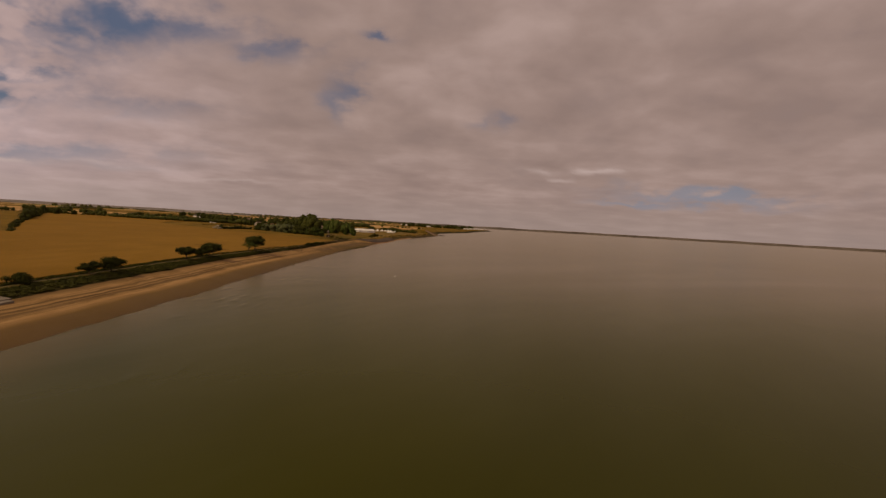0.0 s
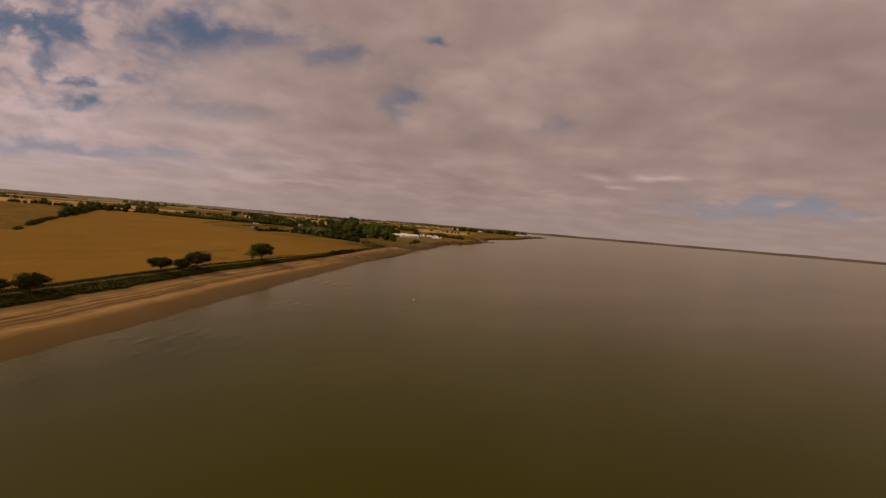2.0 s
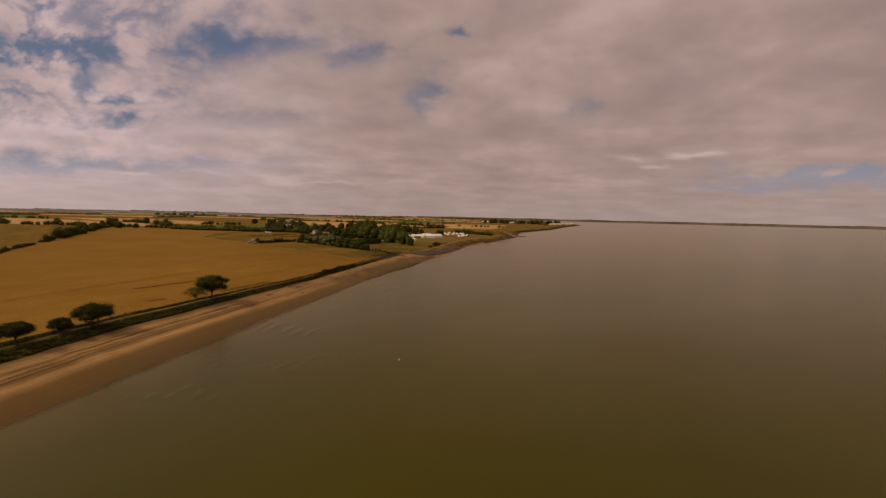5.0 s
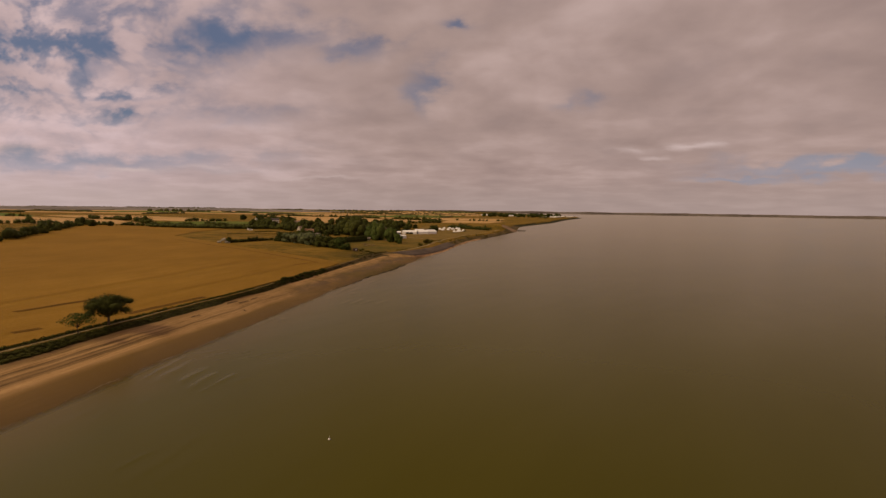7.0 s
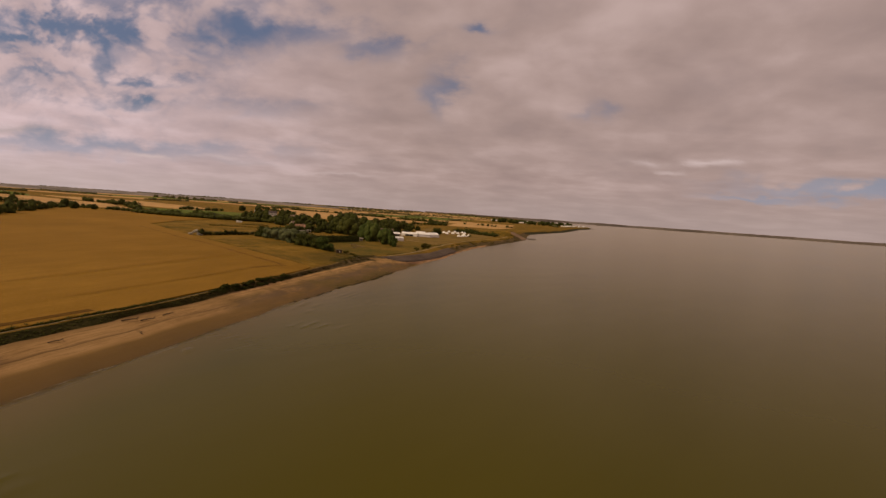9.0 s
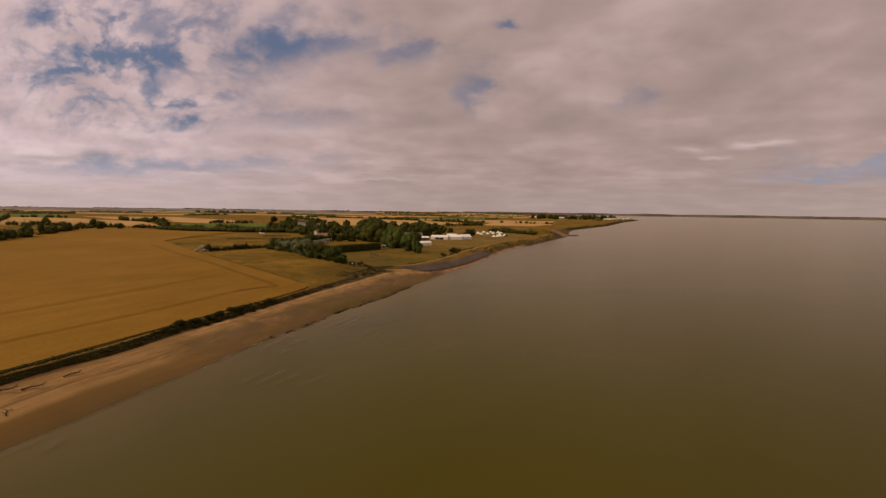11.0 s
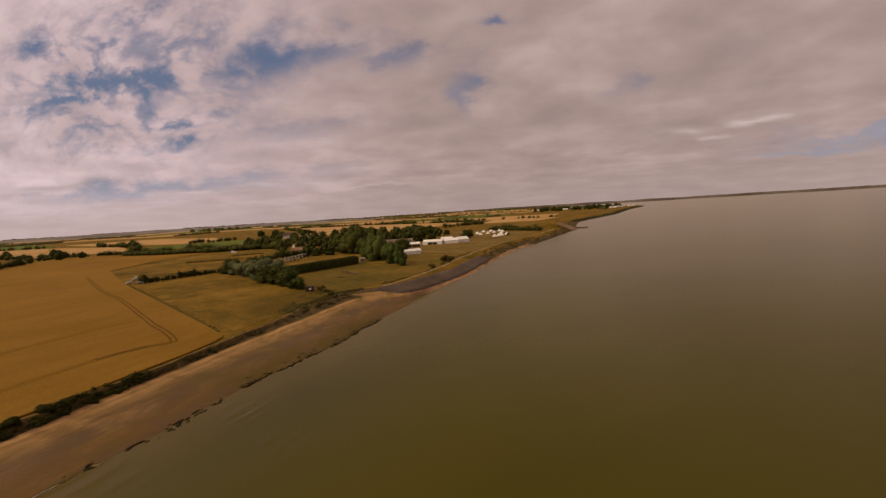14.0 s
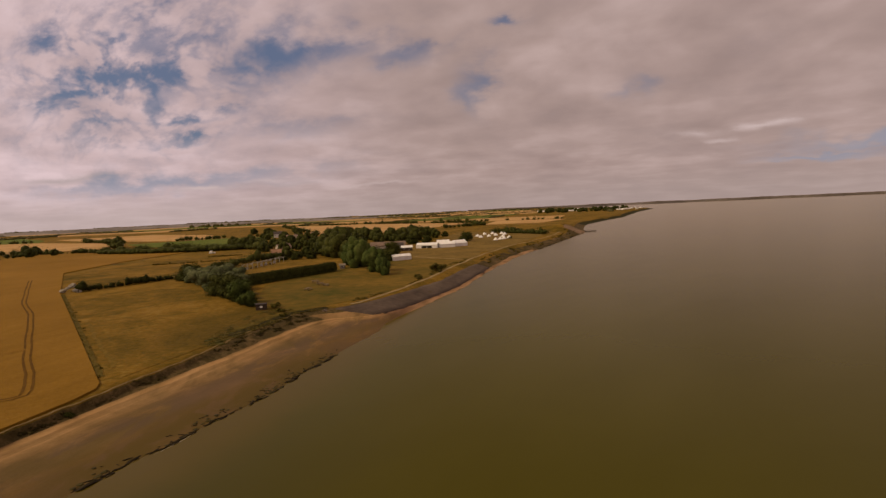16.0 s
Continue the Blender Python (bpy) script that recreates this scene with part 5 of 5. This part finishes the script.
# ---- buildings ----
def house(length, depth, eave, ridge, wall, roof, label, chimneys=1, windows=3, name="house"):
    root = tagged(new(name), label, "house" if name == "house" else "building")
    l, d = length / 2, depth / 2
    v = [(-l, -d, -0.3), (l, -d, -0.3), (l, d, -0.3), (-l, d, -0.3), (-l, -d, eave), (l, -d, eave), (l, d, eave), (-l, d, eave), (-l, 0, ridge), (l, 0, ridge)]
    part("wall", v, [(0, 1, 5, 4), (2, 3, 7, 6), (1, 2, 6, 9, 5), (3, 0, 4, 8, 7)], wall, root, smooth=False)
    o, rise = 0.4, 0.18
    k = (ridge - eave) / d
    v = []
    for x in (-l - o, l + o):
        v += [(x, -d - o, eave - o * k + 0.02), (x, 0, ridge + 0.02), (x, d + o, eave - o * k + 0.02), (x, -d - o, eave - o * k + rise), (x, 0, ridge + rise), (x, d + o, eave - o * k + rise)]
    part("roof", v, [(3, 9, 10, 4), (4, 10, 11, 5), (0, 1, 7, 6), (1, 2, 8, 7), (0, 6, 9, 3), (2, 5, 11, 8), (0, 3, 4, 1), (1, 4, 5, 2), (6, 7, 10, 9), (7, 8, 11, 10)], roof, root, smooth=False)
    for i in range(windows):
        x = -l + length * (i + 0.5) / windows
        for s in (-1, 1):
            a, b = box(x - 0.55, s * d - 0.05, eave * 0.38, x + 0.55, s * d + 0.05, eave * 0.38 + 1.1)
            win = part("window", a, b, M["paint"], root, smooth=False)
            a, b = box(x - 0.45, s * d - 0.07, eave * 0.38 + 0.1, x + 0.45, s * d + 0.07, eave * 0.38 + 1.0)
            part("pane", a, b, M["dark"], win, smooth=False)
    for i in range(chimneys):
        a, b = box(l * 0.6 - 0.4, -0.35, ridge - 0.6, l * 0.6 + 0.4, 0.35, ridge + 1.1)
        part("chimney", a, b, M["roof"], root, smooth=False)
    return root


put(house(26, 11, 2.8, 5.2, M["render"], M["roof"], "long low building with a brown roof among trees", 0, name="building"), -143, 680, 20)
put(house(12, 7, 2.8, 5.0, M["render"], M["darkroof"], "small dark-roofed building beside the marquee", 0, name="building"), -133, 668, 25)
put(house(8, 5, 2.4, 3.6, M["timber"], M["canvas"], "small dark pavilion with a white roof", 0, 2, name="pavilion"), -121, 659, 25)
put(house(14, 8, 3.2, 6.2, M["render"], M["roof"], "brown-roofed house among dark trees", 1), -240, 690, 60, 0.8)
put(house(9, 6, 2.6, 4.8, M["render"], M["terracotta"], "small cream house with a terracotta roof", 1), -208, 634, 30)
put(house(12, 7, 4.6, 7.4, M["paint"], M["darkroof"], "white two-storey house among far trees", 1), -385, 905, 30)
put(house(12, 7, 4.6, 7.4, M["paint"], M["roof"], "white house at the edge of the far trees", 1), -300, 800, 15)
for i, (x, y, s) in enumerate(((-420, 950, 1.0), (-455, 985, 0.8), (-350, 930, 0.7), (-500, 1060, 1.0))):
    put(house(13, 7, 3.5, 6.2, M["paint"] if i % 2 else M["render"], M["darkroof"], "distant pale house among trees", 1), x, y, 25 + 40 * i, s)


def pergola():
    """A long row of weathered white timber frames, open to the grass."""
    root = tagged(new("pergola"), "long row of weathered white timber frames beside a hedge", "pergola")
    n, bay, d, h = 8, 6.2, 3.4, 3.2
    for i in range(n + 1):
        for y in (0, d):
            v, f = box(i * bay - 0.17, y - 0.17, -0.3, i * bay + 0.17, y + 0.17, h)
            part("post", v, f, M["weathered"], root, smooth=False)
        v, f = box(i * bay - 0.14, -0.4, h + 0.01, i * bay + 0.14, d + 0.4, h + 0.3)
        part("rafter", v, f, M["weathered"], root, smooth=False)
    for y in (0, d):
        for i in range(n):
            if (i * 3 + (y > 0)) % 4 == 3:
                continue
            v, f = box(i * bay + 0.18, y - 0.12, h - 0.3, (i + 1) * bay - 0.18, y + 0.12, h)
            part("beam", v, f, M["weathered"], root, smooth=False)
    for i in (0, 3, 4, 6):
        v, f = box(i * bay + 0.4, d * 0.5, -0.3, (i + 0.62) * bay, d * 0.5 + 0.15, 1.9)
        part("screen", v, f, M["concrete"], root, smooth=False)
    for i in range(n):
        v, f = box(i * bay + 1.2, d * 0.55, -0.3, i * bay + 4.4, d * 0.8, 0.8)
        part("planter", v, f, M["timber"], root, smooth=False)
    return root


put(pergola(), -174, 553, 97, 0.86)


def caravan():
    root = tagged(new("caravan"), "white holiday caravan on short grass", "caravan", "caravans")
    prof = [(-1.4, 0.4), (-1.5, 1.0), (-1.5, 2.4), (-1.25, 2.85), (1.25, 2.85), (1.5, 2.4), (1.5, 1.0), (1.4, 0.4)]
    v = [(x, y, z) for x in (-4.5, -4.2, 4.2, 4.5) for y, z in [(p[0] * (0.94 if abs(x) > 4.3 else 1), p[1]) for p in prof]]
    f = [tuple(range(8))[::-1], tuple(range(24, 32))] + [(i * 8 + k, i * 8 + (k + 1) % 8, i * 8 + 8 + (k + 1) % 8, i * 8 + 8 + k) for i in range(3) for k in range(8)]
    part("body", v, f, M["paint"], root, smooth=False)
    for x in (-2.8, 0.2, 2.8):
        a, b = box(x - 0.7, -1.53, 1.35, x + 0.7, -1.47, 2.15)
        part("window", a, b, M["dark"], root, smooth=False)
    a, b = box(-4.2, -1.3, 0, 4.2, 1.3, 0.45)
    part("skirt", a, b, M["darkroof"], root, smooth=False)
    return root


van = put(caravan(), -292, 668, 15, 0.5)
for x, y, a in ((-300, 676, 120),):
    again(van, x, y, a, 0.6)
rng = np.random.default_rng(31)
for i in range(46):
    y = rng.uniform(2050, 2390)
    x = float(np.interp(y, CY, CF)) - rng.uniform(12, 90)
    again(van, x, y, rng.uniform(0, 180), rng.uniform(0.9, 1.3))
for x, y, a in ((-60, 2500, 0), (-140, 2350, 4), (-20, 2700, 2), (-50, 2250, 3)):
    put(house(60, 16, 2.6, 4.2, M["paint"], M["canvas"], "long pale distant greenhouse", 0, 5, name="greenhouse"), x, y, a)
for i in range(64):
    y = rng.uniform(1950, 2420)
    x = float(np.interp(y, CY, CF)) - rng.uniform(60, 330)
    again(big_tree, x, y, rng.uniform(0, 360), rng.uniform(0.5, 1.0))


# ---- smaller things ----
def chunk(rng, r):
    wob = rng.uniform(0.65, 1.2, (len(ICO_V), 1))
    v = ICO_V * np.array([r, r * rng.uniform(0.6, 1.0), r * rng.uniform(0.45, 0.8)]) * wob
    return v, ICO_F


def rubble_heap():
    root = tagged(new("rubble_heap"), "heap of pale grey rubble at the end of a hedge", "heap")
    r = np.random.default_rng(3)
    for i in range(26):
        q, a = abs(r.normal(0, 0.5)), r.uniform(0, 6.28)
        v, f = chunk(r, r.uniform(0.5, 1.0))
        v = v + np.array([math.cos(a) * q * 3.6, math.sin(a) * q * 3.0, max(0.2, 2.4 - q * 2.2)])
        part("chunk", v.tolist(), f, M["weathered"], root, smooth=False)
    return root


put(rubble_heap(), -207.5, 482.5, 20, 1.35)


def rocks():
    """Broken flat ledges along the water's edge, with loose stones inland of them."""
    r = np.random.default_rng(14)
    kinds = []
    for i in range(6):
        v, f = chunk(r, 0.6)
        v = v * np.array([2.3, 0.85, 0.42]) * (1 + r.uniform(-0.25, 0.25, (len(v), 1)))
        kinds.append(tagged(mesh_object("rock", v.tolist(), f, M["rock"], smooth=False), "flat dark weedy rock at the water's edge", "rock", "rocks on the shore"))

    def lay(x, y, s, turn, squash=1.0):
        ob = copy_thing(kinds[int(r.integers(6))], pose(x, y, max(ground_z(x, y), 0.0) + 0.04, r.uniform(-5, 5), r.uniform(-5, 5), turn))
        ob.scale = (s * r.uniform(0.8, 1.3), s, s * squash)

    def shore_turn(y):
        return math.degrees(math.atan2(6.0, water_x(y + 3) - water_x(y - 3)))

    for y in np.arange(366, 430, 0.42):
        m = noise.noise(Vector((y * 0.16, 5, 0)))
        if m > (-0.25 if y < 392 else 0.05) and r.random() < 0.8:
            lay(water_x(y) - 0.2 + 1.0 * noise.noise(Vector((y * 0.3, 9, 0))), y, r.uniform(0.25, 0.75) * (1 + 1.3 * m), shore_turn(y) + r.uniform(-30, 30), 1.4)
        if r.random() < 0.35:
            lay(water_x(y) - abs(r.normal(0.3, 1.5)), y + r.uniform(-0.4, 0.4), r.uniform(0.16, 0.42), r.uniform(0, 180), 1.2)
    for y0, length in ((334, 2.2), (340, 3.0), (346.5, 5.0), (353, 2.4), (357.5, 2.0)):
        for k in range(int(length * 2.2)):
            y = y0 + k / 2.2
            lay(water_x(y) + 0.3 + r.normal(0, 0.5), y + r.uniform(-0.5, 0.5), r.uniform(0.22, 0.62), shore_turn(y) + r.uniform(-25, 25), 1.4)
    for i in range(26):
        y = r.uniform(326, 366)
        lay(water_x(y) + r.normal(0.3, 1.0), y, r.uniform(0.08, 0.22), r.uniform(0, 180), 0.9)
    for i in range(60):
        y = r.uniform(690, 905)
        lay(water_x(y) - r.uniform(-1.0, 3.0), y, r.uniform(0.6, 1.7), shore_turn(y) + r.uniform(-25, 25))
    for n, k in enumerate(kinds):
        y = 370 + n * 9.5
        k.matrix_basis = pose(water_x(y) + 0.3, y, 0.02, 0, 0, shore_turn(y)) @ Matrix.Scale(0.6, 4)


rocks()


def fallen_tree():
    root = tagged(new("driftwood"), "fallen dark dead tree on the sand", "driftwood")
    v, f = tube([(0, 0, 0.25), (2.2, 0.3, 0.45), (4.4, 0.1, 0.5), (6.2, 0.6, 0.7)], [0.26, 0.22, 0.16, 0.07])
    part("trunk", v, f, M["bark"], root)
    for a, b, c in (((2.2, 0.3, 0.45), (3.0, 1.4, 0.9), (3.6, 2.4, 0.7)), ((4.2, 0.1, 0.5), (5.0, -1.0, 0.7), (5.4, -2.2, 0.2)), ((3.2, 0.2, 0.5), (3.6, -0.8, 1.0), (4.4, -1.6, 0.6)), ((5.2, 0.3, 0.6), (6.0, 1.2, 1.0), (6.4, 2.0, 0.9))):
        v, f = tube([a, b, c], [0.1, 0.07, 0.03], 5)
        part("branch", v, f, M["bark"], root)
    return root


put(fallen_tree(), -79.5, 281.5, 55, 0.6)
put(fallen_tree(), -77.5, 285, 62, 0.55)
put(fallen_tree(), -71.5, 278.5, 140, 0.4)
put(fallen_tree(), -77.4, 292, 75, 0.5)
put(fallen_tree(), -78.5, 263, 70, 0.45)


def slipway():
    root = tagged(new("slipway"), "pale broken concrete slab at the top of the beach", "slab")
    v, f = box(-2.4, -4, -0.5, 2.4, 4, 0.15)
    part("slab", v, f, M["slab"], root, smooth=False)
    v, f = box(2.5, -3, -0.7, 3.8, 3, 0.0)
    part("ramp", v, f, M["slab"], root, smooth=False)
    return root


ob = slipway()
ob.matrix_basis = pose(-83, 94.5, ground_z(-83, 94.5) + 0.2, 0, 8, 0) @ Matrix.Scale(0.85, 4)


def cabin():
    root = tagged(new("cabin"), "small dark timber cabin at the edge of the grass", "cabin")
    v, f = box(-1.9, -1.3, -0.2, 1.9, 1.3, 2.2)
    part("wall", v, f, M["timber"], root, smooth=False)
    v, f = box(-2.1, -1.5, 2.2, 2.1, 1.5, 2.4)
    part("roof", v, f, M["darkroof"], root, smooth=False)
    v, f = box(-0.3, -1.36, 0.9, 0.7, -1.3, 1.7)
    part("window", v, f, M["paint"], root, smooth=False)
    return root


put(cabin(), -97, 455, 25, 0.8)


def picnic_bench():
    root = tagged(new("picnic_bench"), "wooden picnic bench on the grass", "bench", "picnic benches")
    for n, (y0, y1, z) in enumerate(((-0.4, 0.4, 0.75), (-0.95, -0.65, 0.45), (0.65, 0.95, 0.45))):
        v, f = box(-1, y0, z - 0.06, 1, y1, z)
        part("tabletop" if n == 0 else "seat", v, f, M["dead"], root, smooth=False)
    for x in (-0.7, 0.7):
        for s in (-1, 1):
            v, f = tube([(x, s * 0.75, 0), (x, s * 0.25, 0.72)], [0.05, 0.05], 4)
            part("leg", v, f, M["timber"], root, smooth=False)
    return root


bench = put(picnic_bench(), -108, 508, 30, 1.6)
for x, y, a in ((-101, 490, 80), (-99, 500, 10), (-103, 503, 50)):
    again(bench, x, y, a, 1.3)


def groyne():
    root = tagged(new("groyne"), "dark timber groyne running into the water", "groyne")
    for i in range(7):
        v, f = tube([(i * 2.2, 0, -1.0), (i * 2.2, 0.05, 1.5 - 0.06 * i)], [0.2, 0.17], 7)
        part("post", v, f, M["timber"], root)
    for k in range(3):
        v, f = box(-0.3, -0.28, 0.1 + k * 0.35, 13.5, -0.2, 0.4 + k * 0.35)
        part("plank", v, f, M["timber"], root, smooth=False)
    return root


g = groyne()
g.matrix_basis = pose(1.5, 922, 0.1, 0, 0, 4)


def steps():
    root = tagged(new("steps"), "pale timber steps from the grass to the beach", "steps")
    for i in range(8):
        v, f = box(i * 0.55, -0.8, -i * 0.28 - 0.12, i * 0.55 + 0.5, 0.8, -i * 0.28)
        part("tread", v, f, M["dead"], root, smooth=False)
    for y in (-0.86, 0.82):
        v, f = tube([(-0.2, y, -0.1), (4.4, y, -2.35)], [0.07, 0.07], 4)
        part("stringer", v, f, M["dead"], root)
    return root


ob = steps()
ob.matrix_basis = pose(-76.5, 457, ground_z(-78.5, 457) + 0.1, 0, 0, -8)


def buoy():
    root = tagged(new("buoy"), "small white mooring buoy floating on the water", "buoy")
    v, f = ICO_V * np.array([0.32, 0.32, 0.3]), ICO_F
    part("float", v.tolist(), f, M["paint"], root)
    v, f = tube([(0, 0, 0.2), (0, 0, 0.85)], [0.05, 0.04], 6)
    part("pole", v, f, M["paint"], root)
    return root


buoy().matrix_basis = pose(-16, 205, 0.05, 4, 6, 0) @ Matrix.Scale(0.5, 4)


def wash_lines():
    """Thin broken lines of foam where the water laps the sand."""
    r = np.random.default_rng(8)
    verts, faces = [], []
    for y0, length in ((214, 9), (232, 6), (244, 5), (251, 3), (256, 7), (308, 4), (314, 8), (325, 6), (333, 3), (376, 8)):
        start = len(verts)
        n = int(length / 0.6)
        for i in range(n + 1):
            y = y0 + i * 0.6
            x = water_x(y) + 0.5 + 0.25 * noise.noise(Vector((y * 0.3, 6, 0)))
            w = 0.065 * math.sin(math.pi * min(1, max(0.02, i / n))) * r.uniform(0.6, 1.3)
            verts += [(x - w, y, 0.012), (x + w, y, 0.012)]
        faces += [(start + 2 * i, start + 2 * i + 1, start + 2 * i + 3, start + 2 * i + 2) for i in range(n)]
    tagged(mesh_object("foam", verts, faces, M["foam"]), "thin pale foam lines along the water's edge", "foam", kind="stuff")


wash_lines()


def weed_bed():
    r = np.random.default_rng(15)
    spots = []
    for i in range(240):
        y = r.uniform(366, 426)
        x = water_x(y) + 0.4 - abs(r.normal(0, 1.5))
        if noise.noise(Vector((x * 0.25, y * 0.12, 2))) > -0.05:
            spots.append((x, y, r.uniform(0.3, 0.8), r.uniform(0.04, 0.10)))
    tagged(scrub("seaweed", spots, M["weed"], "brown-green seaweed over low rocks at the water's edge", 25, 6, 0.05), category="seaweed")


weed_bed()


put(house(2.6, 2.2, 1.9, 2.5, M["slab"], M["slab"], "tiny pale shed at the end of the hedge", 0, 1, name="shed"), -119.5, 556, 20)


def post():
    root = tagged(new("marker_post"), "pale wooden marker post on the grass", "post")
    v, f = tube([(0, 0, -0.3), (0, 0, 1.7)], [0.12, 0.1], 6)
    part("shaft", v, f, M["paint"], root)
    v, f = box(-0.3, -0.04, 1.2, 0.3, 0.14, 1.7)
    part("board", v, f, M["dead"], root, smooth=False)
    return root


put(post(), -121, 572)
hedge([(-268, 585), (-245, 600), (-222, 612)], 1.6, 1.0, "low dark strip of weeds across the paddock", 81, 1.5, 16, 0.3, mat="tussock", skip=-0.2)
hedge([(-285, 625), (-262, 640), (-236, 650)], 1.8, 1.0, "low dark strip of weeds across the paddock", 82, 1.5, 16, 0.3, mat="tussock", skip=-0.1)
